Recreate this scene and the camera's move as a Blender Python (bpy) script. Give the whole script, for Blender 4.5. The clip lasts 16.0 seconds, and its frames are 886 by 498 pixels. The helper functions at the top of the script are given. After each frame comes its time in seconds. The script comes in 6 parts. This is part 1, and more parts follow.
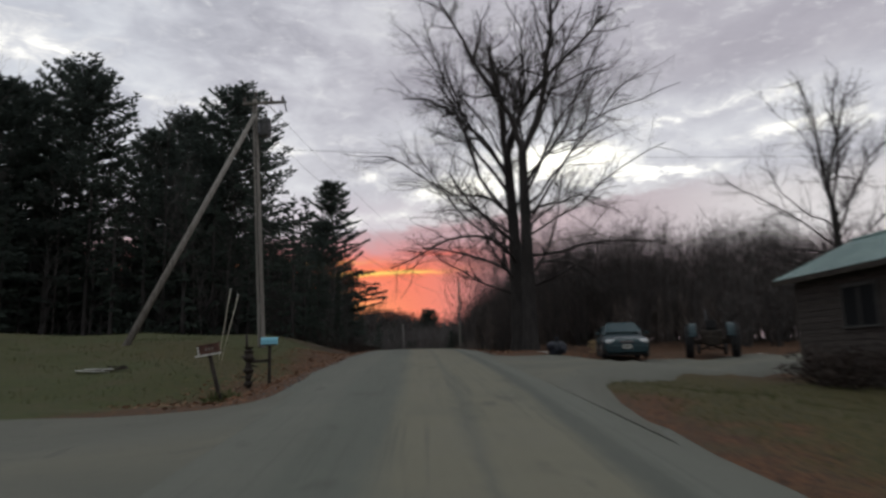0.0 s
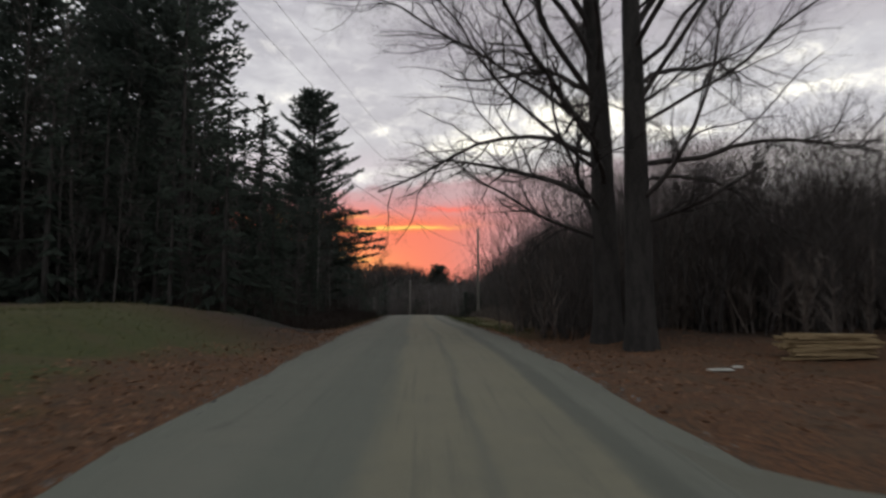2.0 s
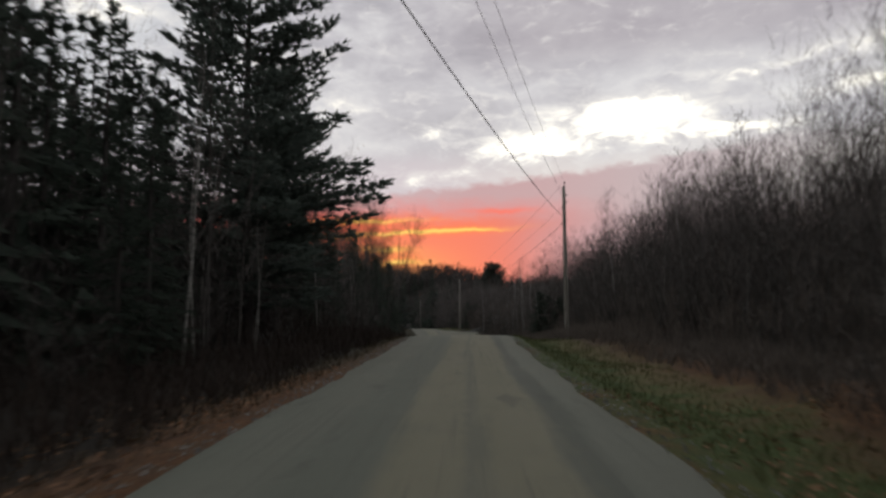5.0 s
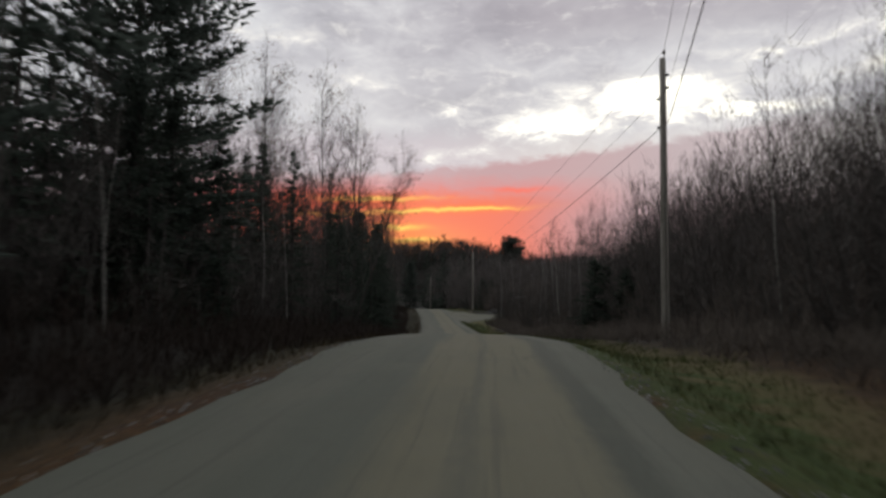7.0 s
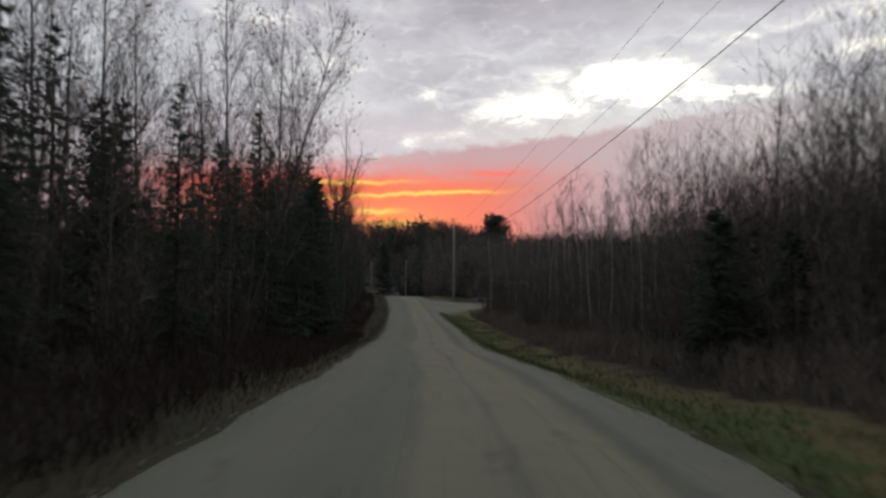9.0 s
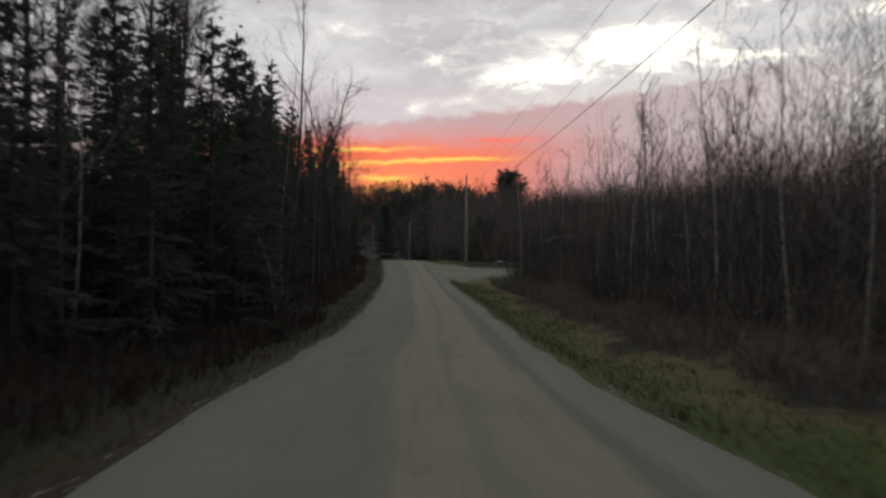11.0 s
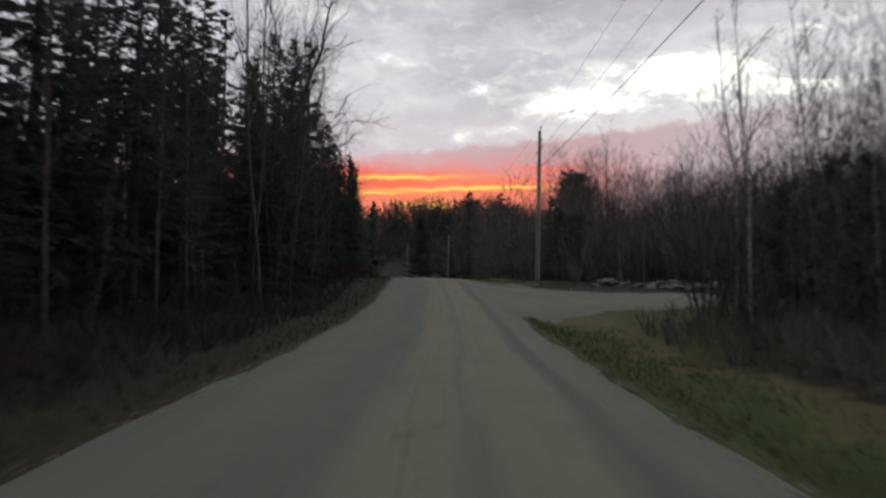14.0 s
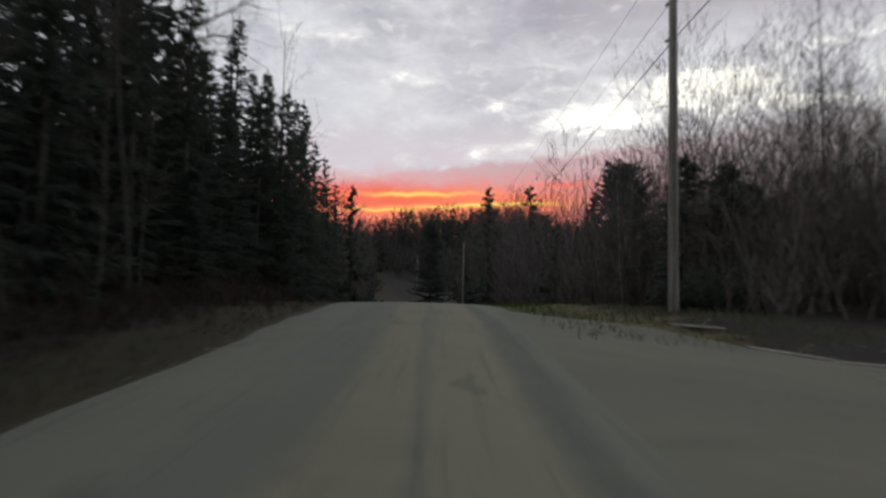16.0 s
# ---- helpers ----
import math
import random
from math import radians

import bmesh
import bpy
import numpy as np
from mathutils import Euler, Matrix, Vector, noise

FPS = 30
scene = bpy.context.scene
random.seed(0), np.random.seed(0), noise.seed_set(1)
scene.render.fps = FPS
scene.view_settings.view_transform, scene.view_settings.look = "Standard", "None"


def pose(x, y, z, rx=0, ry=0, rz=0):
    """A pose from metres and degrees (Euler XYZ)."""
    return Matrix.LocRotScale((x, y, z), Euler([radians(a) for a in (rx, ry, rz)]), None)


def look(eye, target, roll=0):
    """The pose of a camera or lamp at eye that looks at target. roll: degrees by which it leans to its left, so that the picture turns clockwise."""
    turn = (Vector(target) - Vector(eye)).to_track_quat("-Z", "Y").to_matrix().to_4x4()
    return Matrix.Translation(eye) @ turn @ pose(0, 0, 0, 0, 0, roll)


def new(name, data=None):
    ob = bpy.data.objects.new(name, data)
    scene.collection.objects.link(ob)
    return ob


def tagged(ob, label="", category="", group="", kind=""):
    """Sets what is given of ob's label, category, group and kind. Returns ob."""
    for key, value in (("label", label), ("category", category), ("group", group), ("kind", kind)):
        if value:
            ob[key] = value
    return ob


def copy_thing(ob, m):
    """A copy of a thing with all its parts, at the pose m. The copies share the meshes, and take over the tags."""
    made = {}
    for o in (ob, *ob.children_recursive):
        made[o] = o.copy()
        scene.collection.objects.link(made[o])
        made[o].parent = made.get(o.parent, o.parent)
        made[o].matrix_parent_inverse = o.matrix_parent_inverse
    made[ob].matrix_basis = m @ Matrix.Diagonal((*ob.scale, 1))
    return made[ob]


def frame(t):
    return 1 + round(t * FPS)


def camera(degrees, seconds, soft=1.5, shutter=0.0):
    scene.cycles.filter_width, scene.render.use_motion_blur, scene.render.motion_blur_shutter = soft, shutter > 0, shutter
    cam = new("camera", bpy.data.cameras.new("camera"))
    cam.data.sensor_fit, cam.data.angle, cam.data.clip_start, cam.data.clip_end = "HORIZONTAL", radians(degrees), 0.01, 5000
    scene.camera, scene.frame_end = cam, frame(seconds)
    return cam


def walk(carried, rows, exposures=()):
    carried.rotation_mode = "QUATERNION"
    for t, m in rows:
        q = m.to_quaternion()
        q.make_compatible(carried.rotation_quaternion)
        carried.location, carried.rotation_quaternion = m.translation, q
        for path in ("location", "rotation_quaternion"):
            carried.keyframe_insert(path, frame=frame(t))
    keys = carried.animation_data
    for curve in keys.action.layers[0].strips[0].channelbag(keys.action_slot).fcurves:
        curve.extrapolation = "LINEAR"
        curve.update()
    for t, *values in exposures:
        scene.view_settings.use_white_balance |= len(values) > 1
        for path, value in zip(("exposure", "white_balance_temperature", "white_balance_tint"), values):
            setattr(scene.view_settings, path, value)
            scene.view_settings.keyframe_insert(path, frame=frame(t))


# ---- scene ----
cam = camera(65.0, 16.0, soft=2.6, shutter=0.5)
PATH = [
    (0, (-1.29, 2.013, 0.552), (-1.151, 3.983, 0.872), -1.4),
    (0.5, (-1.142, 7.048, 0.881), (-1.094, 9.019, 1.217), 0.3),
    (1, (-1.062, 12.204, 1.268), (-1.008, 14.176, 1.594), -0.4),
    (1.5, (-0.806, 17.952, 1.702), (-0.708, 19.932, 1.963), 0.0),
    (2, (-0.475, 22.976, 2.021), (-0.366, 24.963, 2.216), -0.0),
    (2.5, (-0.756, 27.969, 2.13), (-0.677, 29.954, 2.363), 0.2),
    (3, (-0.49, 33.1, 2.411), (-0.455, 35.087, 2.633), 0.8),
    (5.5, (0.637, 61.107, 3.14), (0.578, 63.098, 3.327), -0.1),
    (6, (0.648, 66.469, 3.023), (0.568, 68.462, 3.177), 0.8),
    (6.5, (0.863, 72.705, 3.254), (0.834, 74.701, 3.376), 0.9),
    (7, (1.006, 78.496, 3.331), (0.918, 80.489, 3.47), 0.6),
    (7.5, (1.034, 84.243, 3.432), (0.951, 86.234, 3.603), 0.8),
    (8, (0.941, 89.72, 3.659), (0.921, 91.71, 3.852), -1.4),
    (8.5, (0.751, 94.731, 3.723), (0.738, 96.728, 3.836), 0.5),
    (9, (0.638, 99.633, 3.561), (0.612, 101.631, 3.654), 0.3),
    (11.5, (-0.177, 125.169, 2.316), (-0.226, 127.168, 2.305), 0.2),
    (12, (-0.169, 130.209, 1.926), (-0.24, 132.208, 1.925), -0.5),
    (12.5, (-0.428, 136.587, 1.739), (-0.564, 138.582, 1.767), -0.3),
    (13, (-0.839, 143.53, 1.446), (-0.978, 145.525, 1.486), -0.4),
    (13.5, (-1.317, 150.727, 1.315), (-1.444, 152.721, 1.404), -0.2),
    (14, (-1.648, 157.173, 1.282), (-1.817, 159.165, 1.359), 1.2),
    (14.5, (-2.176, 163.44, 1.338), (-2.321, 165.424, 1.541), 1.6),
    (15, (-2.546, 171.059, 1.159), (-2.79, 173.036, 1.332), 1.9),
    (15.5, (-3.131, 178.339, 1.224), (-3.357, 180.321, 1.364), 0.6),
    (16, (-3.565, 186.123, 1.514), (-3.782, 188.107, 1.638), 1.1),
]
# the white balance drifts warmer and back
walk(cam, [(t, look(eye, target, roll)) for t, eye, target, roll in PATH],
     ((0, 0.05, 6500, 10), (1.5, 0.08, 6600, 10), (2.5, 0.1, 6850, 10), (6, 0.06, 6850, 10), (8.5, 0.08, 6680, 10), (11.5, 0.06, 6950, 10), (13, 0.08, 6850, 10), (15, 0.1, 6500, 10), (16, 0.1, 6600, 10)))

# ---- world and exposure ----
world = bpy.data.worlds.new("dusk_sky")
scene.world = world
world.use_nodes = True


class Nodes:
    """Short hand for node trees."""

    def __init__(self, tree):
        self.t = tree

    def add(self, kind, **kw):
        n = self.t.nodes.new(kind)
        for k, v in kw.items():
            setattr(n, k, v)
        return n

    def link(self, a, b):
        self.t.links.new(a, b)

    def put(self, sock, v):
        if hasattr(v, "is_output"):
            self.t.links.new(v, sock)
        else:
            sock.default_value = v

    def math(self, op, a, b=0.0, c=0.0, clamp=False):
        n = self.add("ShaderNodeMath", operation=op, use_clamp=clamp)
        for i, v in enumerate((a, b, c)):
            self.put(n.inputs[i], v)
        return n.outputs[0]

    def mix(self, f, a, b, blend="MIX"):
        n = self.add("ShaderNodeMix", data_type="RGBA", blend_type=blend)
        self.put(n.inputs[0], f)
        for i, v in ((6, a), (7, b)):
            if isinstance(v, tuple):
                v = (*v[:3], 1.0)
            self.put(n.inputs[i], v)
        return n.outputs[2]

    def ramp(self, v, stops, interp="LINEAR"):
        n = self.add("ShaderNodeValToRGB")
        r = n.color_ramp
        r.interpolation = interp
        while len(r.elements) < len(stops):
            r.elements.new(0.5)
        for e, (p, c) in zip(r.elements, stops):
            e.position = p
            e.color = (c, c, c, 1) if isinstance(c, (int, float)) else (*c, 1)
        self.put(n.inputs[0], v)
        return n.outputs[0]

    def noise(self, vec, scale, detail=3.0, rough=0.55, distort=0.0):
        n = self.add("ShaderNodeTexNoise")
        if vec is not None:
            self.put(n.inputs["Vector"], vec)
        n.inputs["Scale"].default_value = scale
        n.inputs["Detail"].default_value = detail
        n.inputs["Roughness"].default_value = rough
        n.inputs["Distortion"].default_value = distort
        return n.outputs[0]

    def rng(self, v, a, b, c=0.0, d=1.0):
        n = self.add("ShaderNodeMapRange", interpolation_type="SMOOTHSTEP")
        for i, x in enumerate((v, a, b, c, d)):
            self.put(n.inputs[i], x)
        return n.outputs[0]

    def xyz(self, x, y, z):
        n = self.add("ShaderNodeCombineXYZ")
        for i, v in enumerate((x, y, z)):
            self.put(n.inputs[i], v)
        return n.outputs[0]


def lin(r, g, b):
    """Linear colour from 0..255 screen values."""
    f = lambda v: (v / 255 / 12.92) if v <= 10 else ((v / 255 + 0.055) / 1.055) ** 2.4
    return (f(r), f(g), f(b))


def build_sky():
    t = world.node_tree
    t.nodes.clear()
    n = Nodes(t)
    co = n.add("ShaderNodeTexCoord").outputs["Generated"]
    sep = n.add("ShaderNodeSeparateXYZ")
    n.link(co, sep.inputs[0])
    x, y, z = sep.outputs
    az = n.math("MULTIPLY", n.math("ARCTAN2", x, y), 57.2958)
    el = n.math("MULTIPLY", n.math("ARCSINE", z), 57.2958)
    # cloud noises, stretched sideways near the horizon
    q = n.xyz(n.math("MULTIPLY", az, 0.05), n.math("MULTIPLY", el, 0.11), 0.3)
    broad = n.noise(q, 1.6, 3.0, 0.5, 0.3)
    roll = n.noise(q, 4.2, 5.0, 0.55, 0.6)
    wisp = n.noise(q, 11.0, 5.0, 0.6, 0.5)

    def off(v, k):
        return n.math("MULTIPLY", n.math("SUBTRACT", v, 0.5), k)

    azw = n.math("ADD", az, n.math("ADD", off(roll, 7.0), off(wisp, 3.0)))
    elw = n.math("ADD", el, n.math("ADD", off(roll, 2.2), off(wisp, 1.5)))

    def bell(v, c, s):
        d = n.math("DIVIDE", n.math("SUBTRACT", v, c), s)
        return n.math("EXPONENT", n.math("MULTIPLY", n.math("MULTIPLY", d, d), -1.0))

    def blob(a0, sa, e0, se, k=1.0, tilt=0.0):
        e = elw
        if tilt:
            e = n.math("SUBTRACT", e, n.math("MULTIPLY", n.math("SUBTRACT", azw, a0), tilt))
        return n.math("MULTIPLY", n.math("MULTIPLY", bell(azw, a0, sa), bell(e, e0, se)), k)

    # grey-lilac cloud deck: darker mauve rolls high up, lighter below, bluish and paler far round to the left
    rolls = n.math("ADD", n.math("MULTIPLY", broad, 0.45), n.math("ADD", n.math("MULTIPLY", roll, 0.4), n.math("MULTIPLY", wisp, 0.15)))
    deck = n.ramp(rolls, [(0.34, lin(165, 165, 175)), (0.46, lin(187, 187, 196)), (0.56, lin(206, 207, 214)), (0.68, lin(230, 232, 235))])
    deck = n.mix(n.math("MULTIPLY", n.rng(elw, 18.5, 22.5), n.rng(az, -9, 8, 0.0, 0.62)), deck, lin(167, 162, 172))
    deck = n.mix(n.math("MULTIPLY", n.rng(elw, 20.0, 16.5), 0.3), deck, lin(208, 209, 215))
    col = n.mix(n.rng(az, -6, -30, 0.0, 0.6), deck, n.mix(0.5, deck, lin(204, 214, 224)))
    # pale band beneath the deck
    pale = n.mix(n.rng(az, -6, 10), lin(206, 199, 208), lin(223, 218, 218))
    col = n.mix(n.math("MULTIPLY", n.rng(elw, 14.5, 11.5), 0.8), col, pale)
    # bright breaks
    gap = blob(6.0, 4.4, 14.0, 1.15, 1.2)
    for b in ((14.4, 5.0, 16.1, 1.3, 1.42), (21.5, 6.0, 14.2, 0.75, 0.95, -0.04), (24.2, 2.6, 18.5, 0.55, 0.6), (19.6, 2.2, 18.7, 0.5, 0.45), (30, 4.0, 19.2, 0.9, 0.55), (33.5, 5.0, 16.5, 1.0, 0.95),
              (-1.6, 3.4, 11.7, 0.6, 0.5), (-1.6, 1.2, 15.5, 0.45, 0.42), (-3.9, 1.3, 18.3, 0.5, 0.5), (-10, 5, 17.5, 0.6, 0.35), (-28, 5, 23, 1.5, 0.75), (-16, 6, 20.5, 0.8, 0.4), (3.5, 4.0, 18.2, 0.5, 0.3)):
        gap = n.math("ADD", gap, blob(*b))
    fleece = n.noise(q, 7.0, 6.0, 0.62, 0.8)
    gap = n.math("ADD", n.math("ADD", gap, blob(11, 11, 15.2, 2.6, 0.3)), n.math("ADD", off(wisp, 0.8), off(fleece, 1.9)))
    col = n.mix(n.rng(gap, 0.0, 0.8, 0.0, 0.8), col, lin(233, 233, 234))
    col = n.mix(n.rng(gap, 0.45, 1.3), col, (1.4, 1.38, 1.27))
    # mauve cloud bank that rises to the right
    slope = n.math("SUBTRACT", n.math("ADD", el, off(wisp, 1.6)), n.math("MULTIPLY", az, 0.1))
    bank = n.math("MULTIPLY", n.rng(slope, 11.2, 10.5), n.math("MULTIPLY", n.rng(az, -12, 2, 0.35, 1.0), n.rng(az, 32, 18)))
    col = n.mix(n.math("MULTIPLY", bank, 0.88), col, n.mix(n.rng(az, 4, 20), lin(192, 156, 162), lin(187, 173, 179)))
    # red glow low over the horizon
    wide = n.math("MULTIPLY", n.rng(az, 15, 3), n.rng(az, -30, -18))
    low = n.math("ADD", el, n.math("ADD", off(wisp, 1.3), off(roll, 1.2)))
    col = n.mix(n.math("MULTIPLY", n.math("MULTIPLY", n.rng(low, 10.4, 8.8), wide), 0.6), col, lin(226, 138, 136))
    salmon = n.mix(n.math("MULTIPLY", n.rng(az, -3, -10), n.rng(el, 6, 8)), n.mix(n.rng(az, 0, 10), lin(242, 126, 104), lin(206, 136, 134)), lin(232, 92, 78))
    col = n.mix(n.math("MULTIPLY", n.math("MULTIPLY", n.rng(low, 9.3, 7.8), wide), 0.95), col, salmon)
    dull = n.math("MULTIPLY", n.rng(el, 9.5, 6.0), n.math("SUBTRACT", 1.0, wide))
    col = n.mix(n.math("MULTIPLY", dull, 0.75), col, lin(188, 160, 168))
    glow = n.math("MULTIPLY", bell(az, -4.8, 4.2), bell(el, 3.9, 1.9))
    col = n.mix(n.math("MULTIPLY", glow, 0.8), col, lin(255, 172, 104))
    # burning streaks
    ripple = n.math("ADD", el, off(n.noise(n.xyz(n.math("MULTIPLY", az, 0.25), 0.0, 0.0), 1.6, 3.0), 0.8))

    def streak(a0, sa, e0, se, tilt=0.0):
        e = n.math("SUBTRACT", ripple, n.math("MULTIPLY", n.math("SUBTRACT", az, a0), tilt))
        return n.math("MULTIPLY", bell(az, a0, sa), bell(e, e0, se))

    fire, halo = None, None
    for a0, sa, e0, se, tilt in ((-9.0, 4.6, 8.0, 0.16, 0.03), (-4.0, 5.6, 7.15, 0.15, 0.04), (-11.5, 3.0, 6.65, 0.1, 0.02), (-6.2, 1.9, 5.75, 0.22, 0.0), (-5.0, 1.8, 4.7, 0.2, 0.0), (0.5, 2.6, 7.35, 0.09, 0.0)):
        f, h = streak(a0, sa, e0, se, tilt), streak(a0, sa * 1.1, e0, se * 2.8, tilt)
        fire = f if fire is None else n.math("ADD", fire, f)
        halo = h if halo is None else n.math("ADD", halo, h)
    col = n.mix(n.math("MINIMUM", n.math("MULTIPLY", halo, 0.6), 0.75), col, lin(252, 132, 76))
    col = n.mix(n.math("MINIMUM", n.math("MULTIPLY", fire, 1.15), 1.0), col, lin(255, 208, 112))
    ember = n.math("ADD", streak(3.6, 2.4, 8.9, 0.22), streak(-14.5, 2.6, 7.9, 0.5))
    col = n.mix(n.math("MULTIPLY", ember, 0.75), col, lin(250, 118, 100))
    # brighter overhead, dimmer on the side away from the sunset
    col = n.mix(n.rng(el, 26, 48, 0.0, 0.9), col, lin(222, 229, 232))
    col = n.mix(n.math("MULTIPLY", n.rng(n.math("ABSOLUTE", az), 60, 130), n.rng(el, 62, 30, 0.0, 0.55)), col, lin(145, 151, 159))
    # the clear dusk sky behind, and the dim land side below the horizon
    sky = n.add("ShaderNodeTexSky", sky_type="NISHITA", sun_disc=False, sun_elevation=radians(1.0), sun_rotation=radians(-5.0))
    col = n.mix(0.004, col, sky.outputs[0])
    col = n.mix(n.rng(el, 0.0, -3.0), col, (0.03, 0.03, 0.03))
    bg = n.add("ShaderNodeBackground")
    n.link(col, bg.inputs[0])
    bg.inputs[1].default_value = 1.0
    n.link(bg.outputs[0], n.add("ShaderNodeOutputWorld").inputs[0])


build_sky()

# ---- materials ----


def material(name, rough=0.8, metal=0.0, spec=0.3):
    m = bpy.data.materials.new(name)
    m.use_nodes = True
    b = m.node_tree.nodes["Principled BSDF"]
    b.inputs["Roughness"].default_value = rough
    b.inputs["Metallic"].default_value = metal
    b.inputs["Specular IOR Level"].default_value = spec
    return m, Nodes(m.node_tree), b


def bump(n, b, height, strength, dist=0.02):
    k = n.add("ShaderNodeBump")
    k.inputs["Strength"].default_value = strength
    k.inputs["Distance"].default_value = dist
    n.link(height, k.inputs["Height"])
    n.link(k.outputs[0], b.inputs["Normal"])


def mottled(name, a, b, scale, rough=0.8, metal=0.0, spec=0.3, fine=6.0, relief=0.3, stretch=(1, 1, 1), island=0.0):
    """Two tones mixed by noise at two scales, in object space."""
    m, n, s = material(name, rough, metal, spec)
    co = n.add("ShaderNodeTexCoord").outputs["Object"]
    mp = n.add("ShaderNodeMapping")
    mp.inputs["Scale"].default_value = stretch
    n.link(co, mp.inputs[0])
    big = n.noise(mp.outputs[0], scale, 4.0, 0.6)
    small = n.noise(mp.outputs[0], scale * fine, 3.0, 0.6)
    f = n.rng(n.math("ADD", n.math("MULTIPLY", big, 0.6), n.math("MULTIPLY", small, 0.4)), 0.38, 0.62)
    c = n.mix(f, a, b)
    r = n.add("ShaderNodeObjectInfo").outputs["Random"]
    c = n.mix(n.math("MULTIPLY", r, 0.3), c, (a[0] * 0.55, a[1] * 0.55, a[2] * 0.55))
    if island:
        g = n.add("ShaderNodeNewGeometry").outputs["Random Per Island"]
        c = n.mix(n.math("MULTIPLY", g, island), c, (b[0] * 1.5, b[1] * 1.4, b[2] * 1.2))
    n.link(c, s.inputs["Base Color"])
    if relief:
        bump(n, s, small, relief)
    return m


BARK = mottled("bark", (0.034, 0.031, 0.029), (0.075, 0.068, 0.063), 3.0, 0.9, stretch=(1, 1, 0.25), relief=0.6)
TWIG = mottled("twig_bark", (0.058, 0.05, 0.047), (0.125, 0.11, 0.104), 1.0, 0.9, relief=0.0)
GREYWOOD = mottled("grey_sapling_bark", (0.06, 0.054, 0.05), (0.125, 0.113, 0.105), 2.0, 0.85, relief=0.2)
BIRCH = mottled("birch_bark", (0.12, 0.116, 0.108), (0.36, 0.345, 0.32), 2.5, 0.7, stretch=(1, 1, 3.0), relief=0.2)
NEEDLE = mottled("needles", (0.044, 0.056, 0.048), (0.07, 0.087, 0.071), 1.5, 0.8, spec=0.05, relief=0.0, island=0.1)
PINE_NEEDLE = mottled("pine_needles", (0.07, 0.088, 0.08), (0.1, 0.122, 0.106), 1.2, 0.75, spec=0.05, relief=0.0, island=0.1)
POLE_WOOD = mottled("weathered_pole_wood", (0.16, 0.145, 0.125), (0.3, 0.28, 0.25), 2.0, 0.85, stretch=(6, 6, 0.5), relief=0.4)
MAPLE_BARK = mottled("dark_maple_bark", (0.02, 0.018, 0.017), (0.045, 0.041, 0.038), 3.0, 0.9, stretch=(1, 1, 0.25), relief=0.8)
MAPLE_TWIG = mottled("dark_maple_twigs", (0.03, 0.026, 0.025), (0.065, 0.057, 0.054), 1.0, 0.9, relief=0.0)
DRYGRASS = mottled("verge_grass_blades", (0.036, 0.058, 0.015), (0.092, 0.09, 0.036), 0.6, 0.8, relief=0.0, island=0.3)
BROWN_GRASS = mottled("withered_grass_blades", (0.025, 0.02, 0.009), (0.06, 0.042, 0.02), 0.6, 0.8, relief=0.0, island=0.3)
DEADLEAF = mottled("fallen_leaves", (0.09, 0.045, 0.025), (0.2, 0.11, 0.065), 0.8, 0.8, relief=0.0, island=0.3)
# darker copy of the brush stems, with deep shade put into its colour
SHADED_BRUSH = mottled("shaded_brush_stems", (0.02, 0.014, 0.012), (0.045, 0.032, 0.026), 0.7, 0.9, relief=0.0, island=0.2)
BRUSH = mottled("brush_stems", (0.075, 0.062, 0.057), (0.15, 0.127, 0.115), 0.7, 0.9, relief=0.0, island=0.3)


def let_light_through(m, share):
    """Thin needles pass some light on to what lies behind them."""
    n = Nodes(m.node_tree)
    b = m.node_tree.nodes["Principled BSDF"]
    t = n.add("ShaderNodeBsdfTranslucent")
    n.link(b.inputs["Base Color"].links[0].from_socket, t.inputs[0])
    k = n.add("ShaderNodeMixShader")
    k.inputs[0].default_value = share
    n.link(b.outputs[0], k.inputs[1])
    n.link(t.outputs[0], k.inputs[2])
    n.link(k.outputs[0], m.node_tree.nodes["Material Output"].inputs[0])


for thin in (NEEDLE, PINE_NEEDLE):
    let_light_through(thin, 0.5)

# ---- the lie of the land ----
ROAD_Z = [(-80, -4.5), (-20, -2.0), (2, -0.88), (7, -0.55), (12, -0.18), (18, 0.22), (23, 0.5), (28, 0.72), (33, 0.95), (46, 1.35), (61, 1.66), (72, 1.82),
          (84, 2.05), (90, 2.2), (95, 2.25), (100, 2.1), (112, 1.6), (125, 0.85), (136, 0.28), (143, 0.0), (150, -0.13), (157, -0.18), (165, -0.22),
          (173, -0.24), (179, -0.18), (186, 0.06), (195, 0.5), (203, 0.92), (211, 1.12), (222, 0.9), (240, 0.1), (270, -1.2), (320, -2.4), (400, -2.5), (3000, 0)]
ROAD_X = [(-80, -3.5), (-20, -2.0), (8, -1.0), (25, -0.45), (43, 0.05), (62, 0.22), (80, 0.45), (97, 0.75), (108, 0.65), (118, 0.3), (133, -0.8), (143, -1.1), (155, -1.75),
          (171, -3.0), (185, -4.1), (205, -6.4), (240, -11.5), (300, -24), (400, -50), (3000, -900)]
HALF = 2.85


def smooth_table(rows):
    ys, vs = (np.array(c, float) for c in zip(*rows))

    def f(y):
        y = np.asarray(y, float)
        return sum(np.interp(y + d, ys, vs) * w for d, w in ((-3, 0.2), (-1.2, 0.2), (0, 0.2), (1.2, 0.2), (3, 0.2)))

    return f


road_z, road_x = smooth_table(ROAD_Z), smooth_table(ROAD_X)


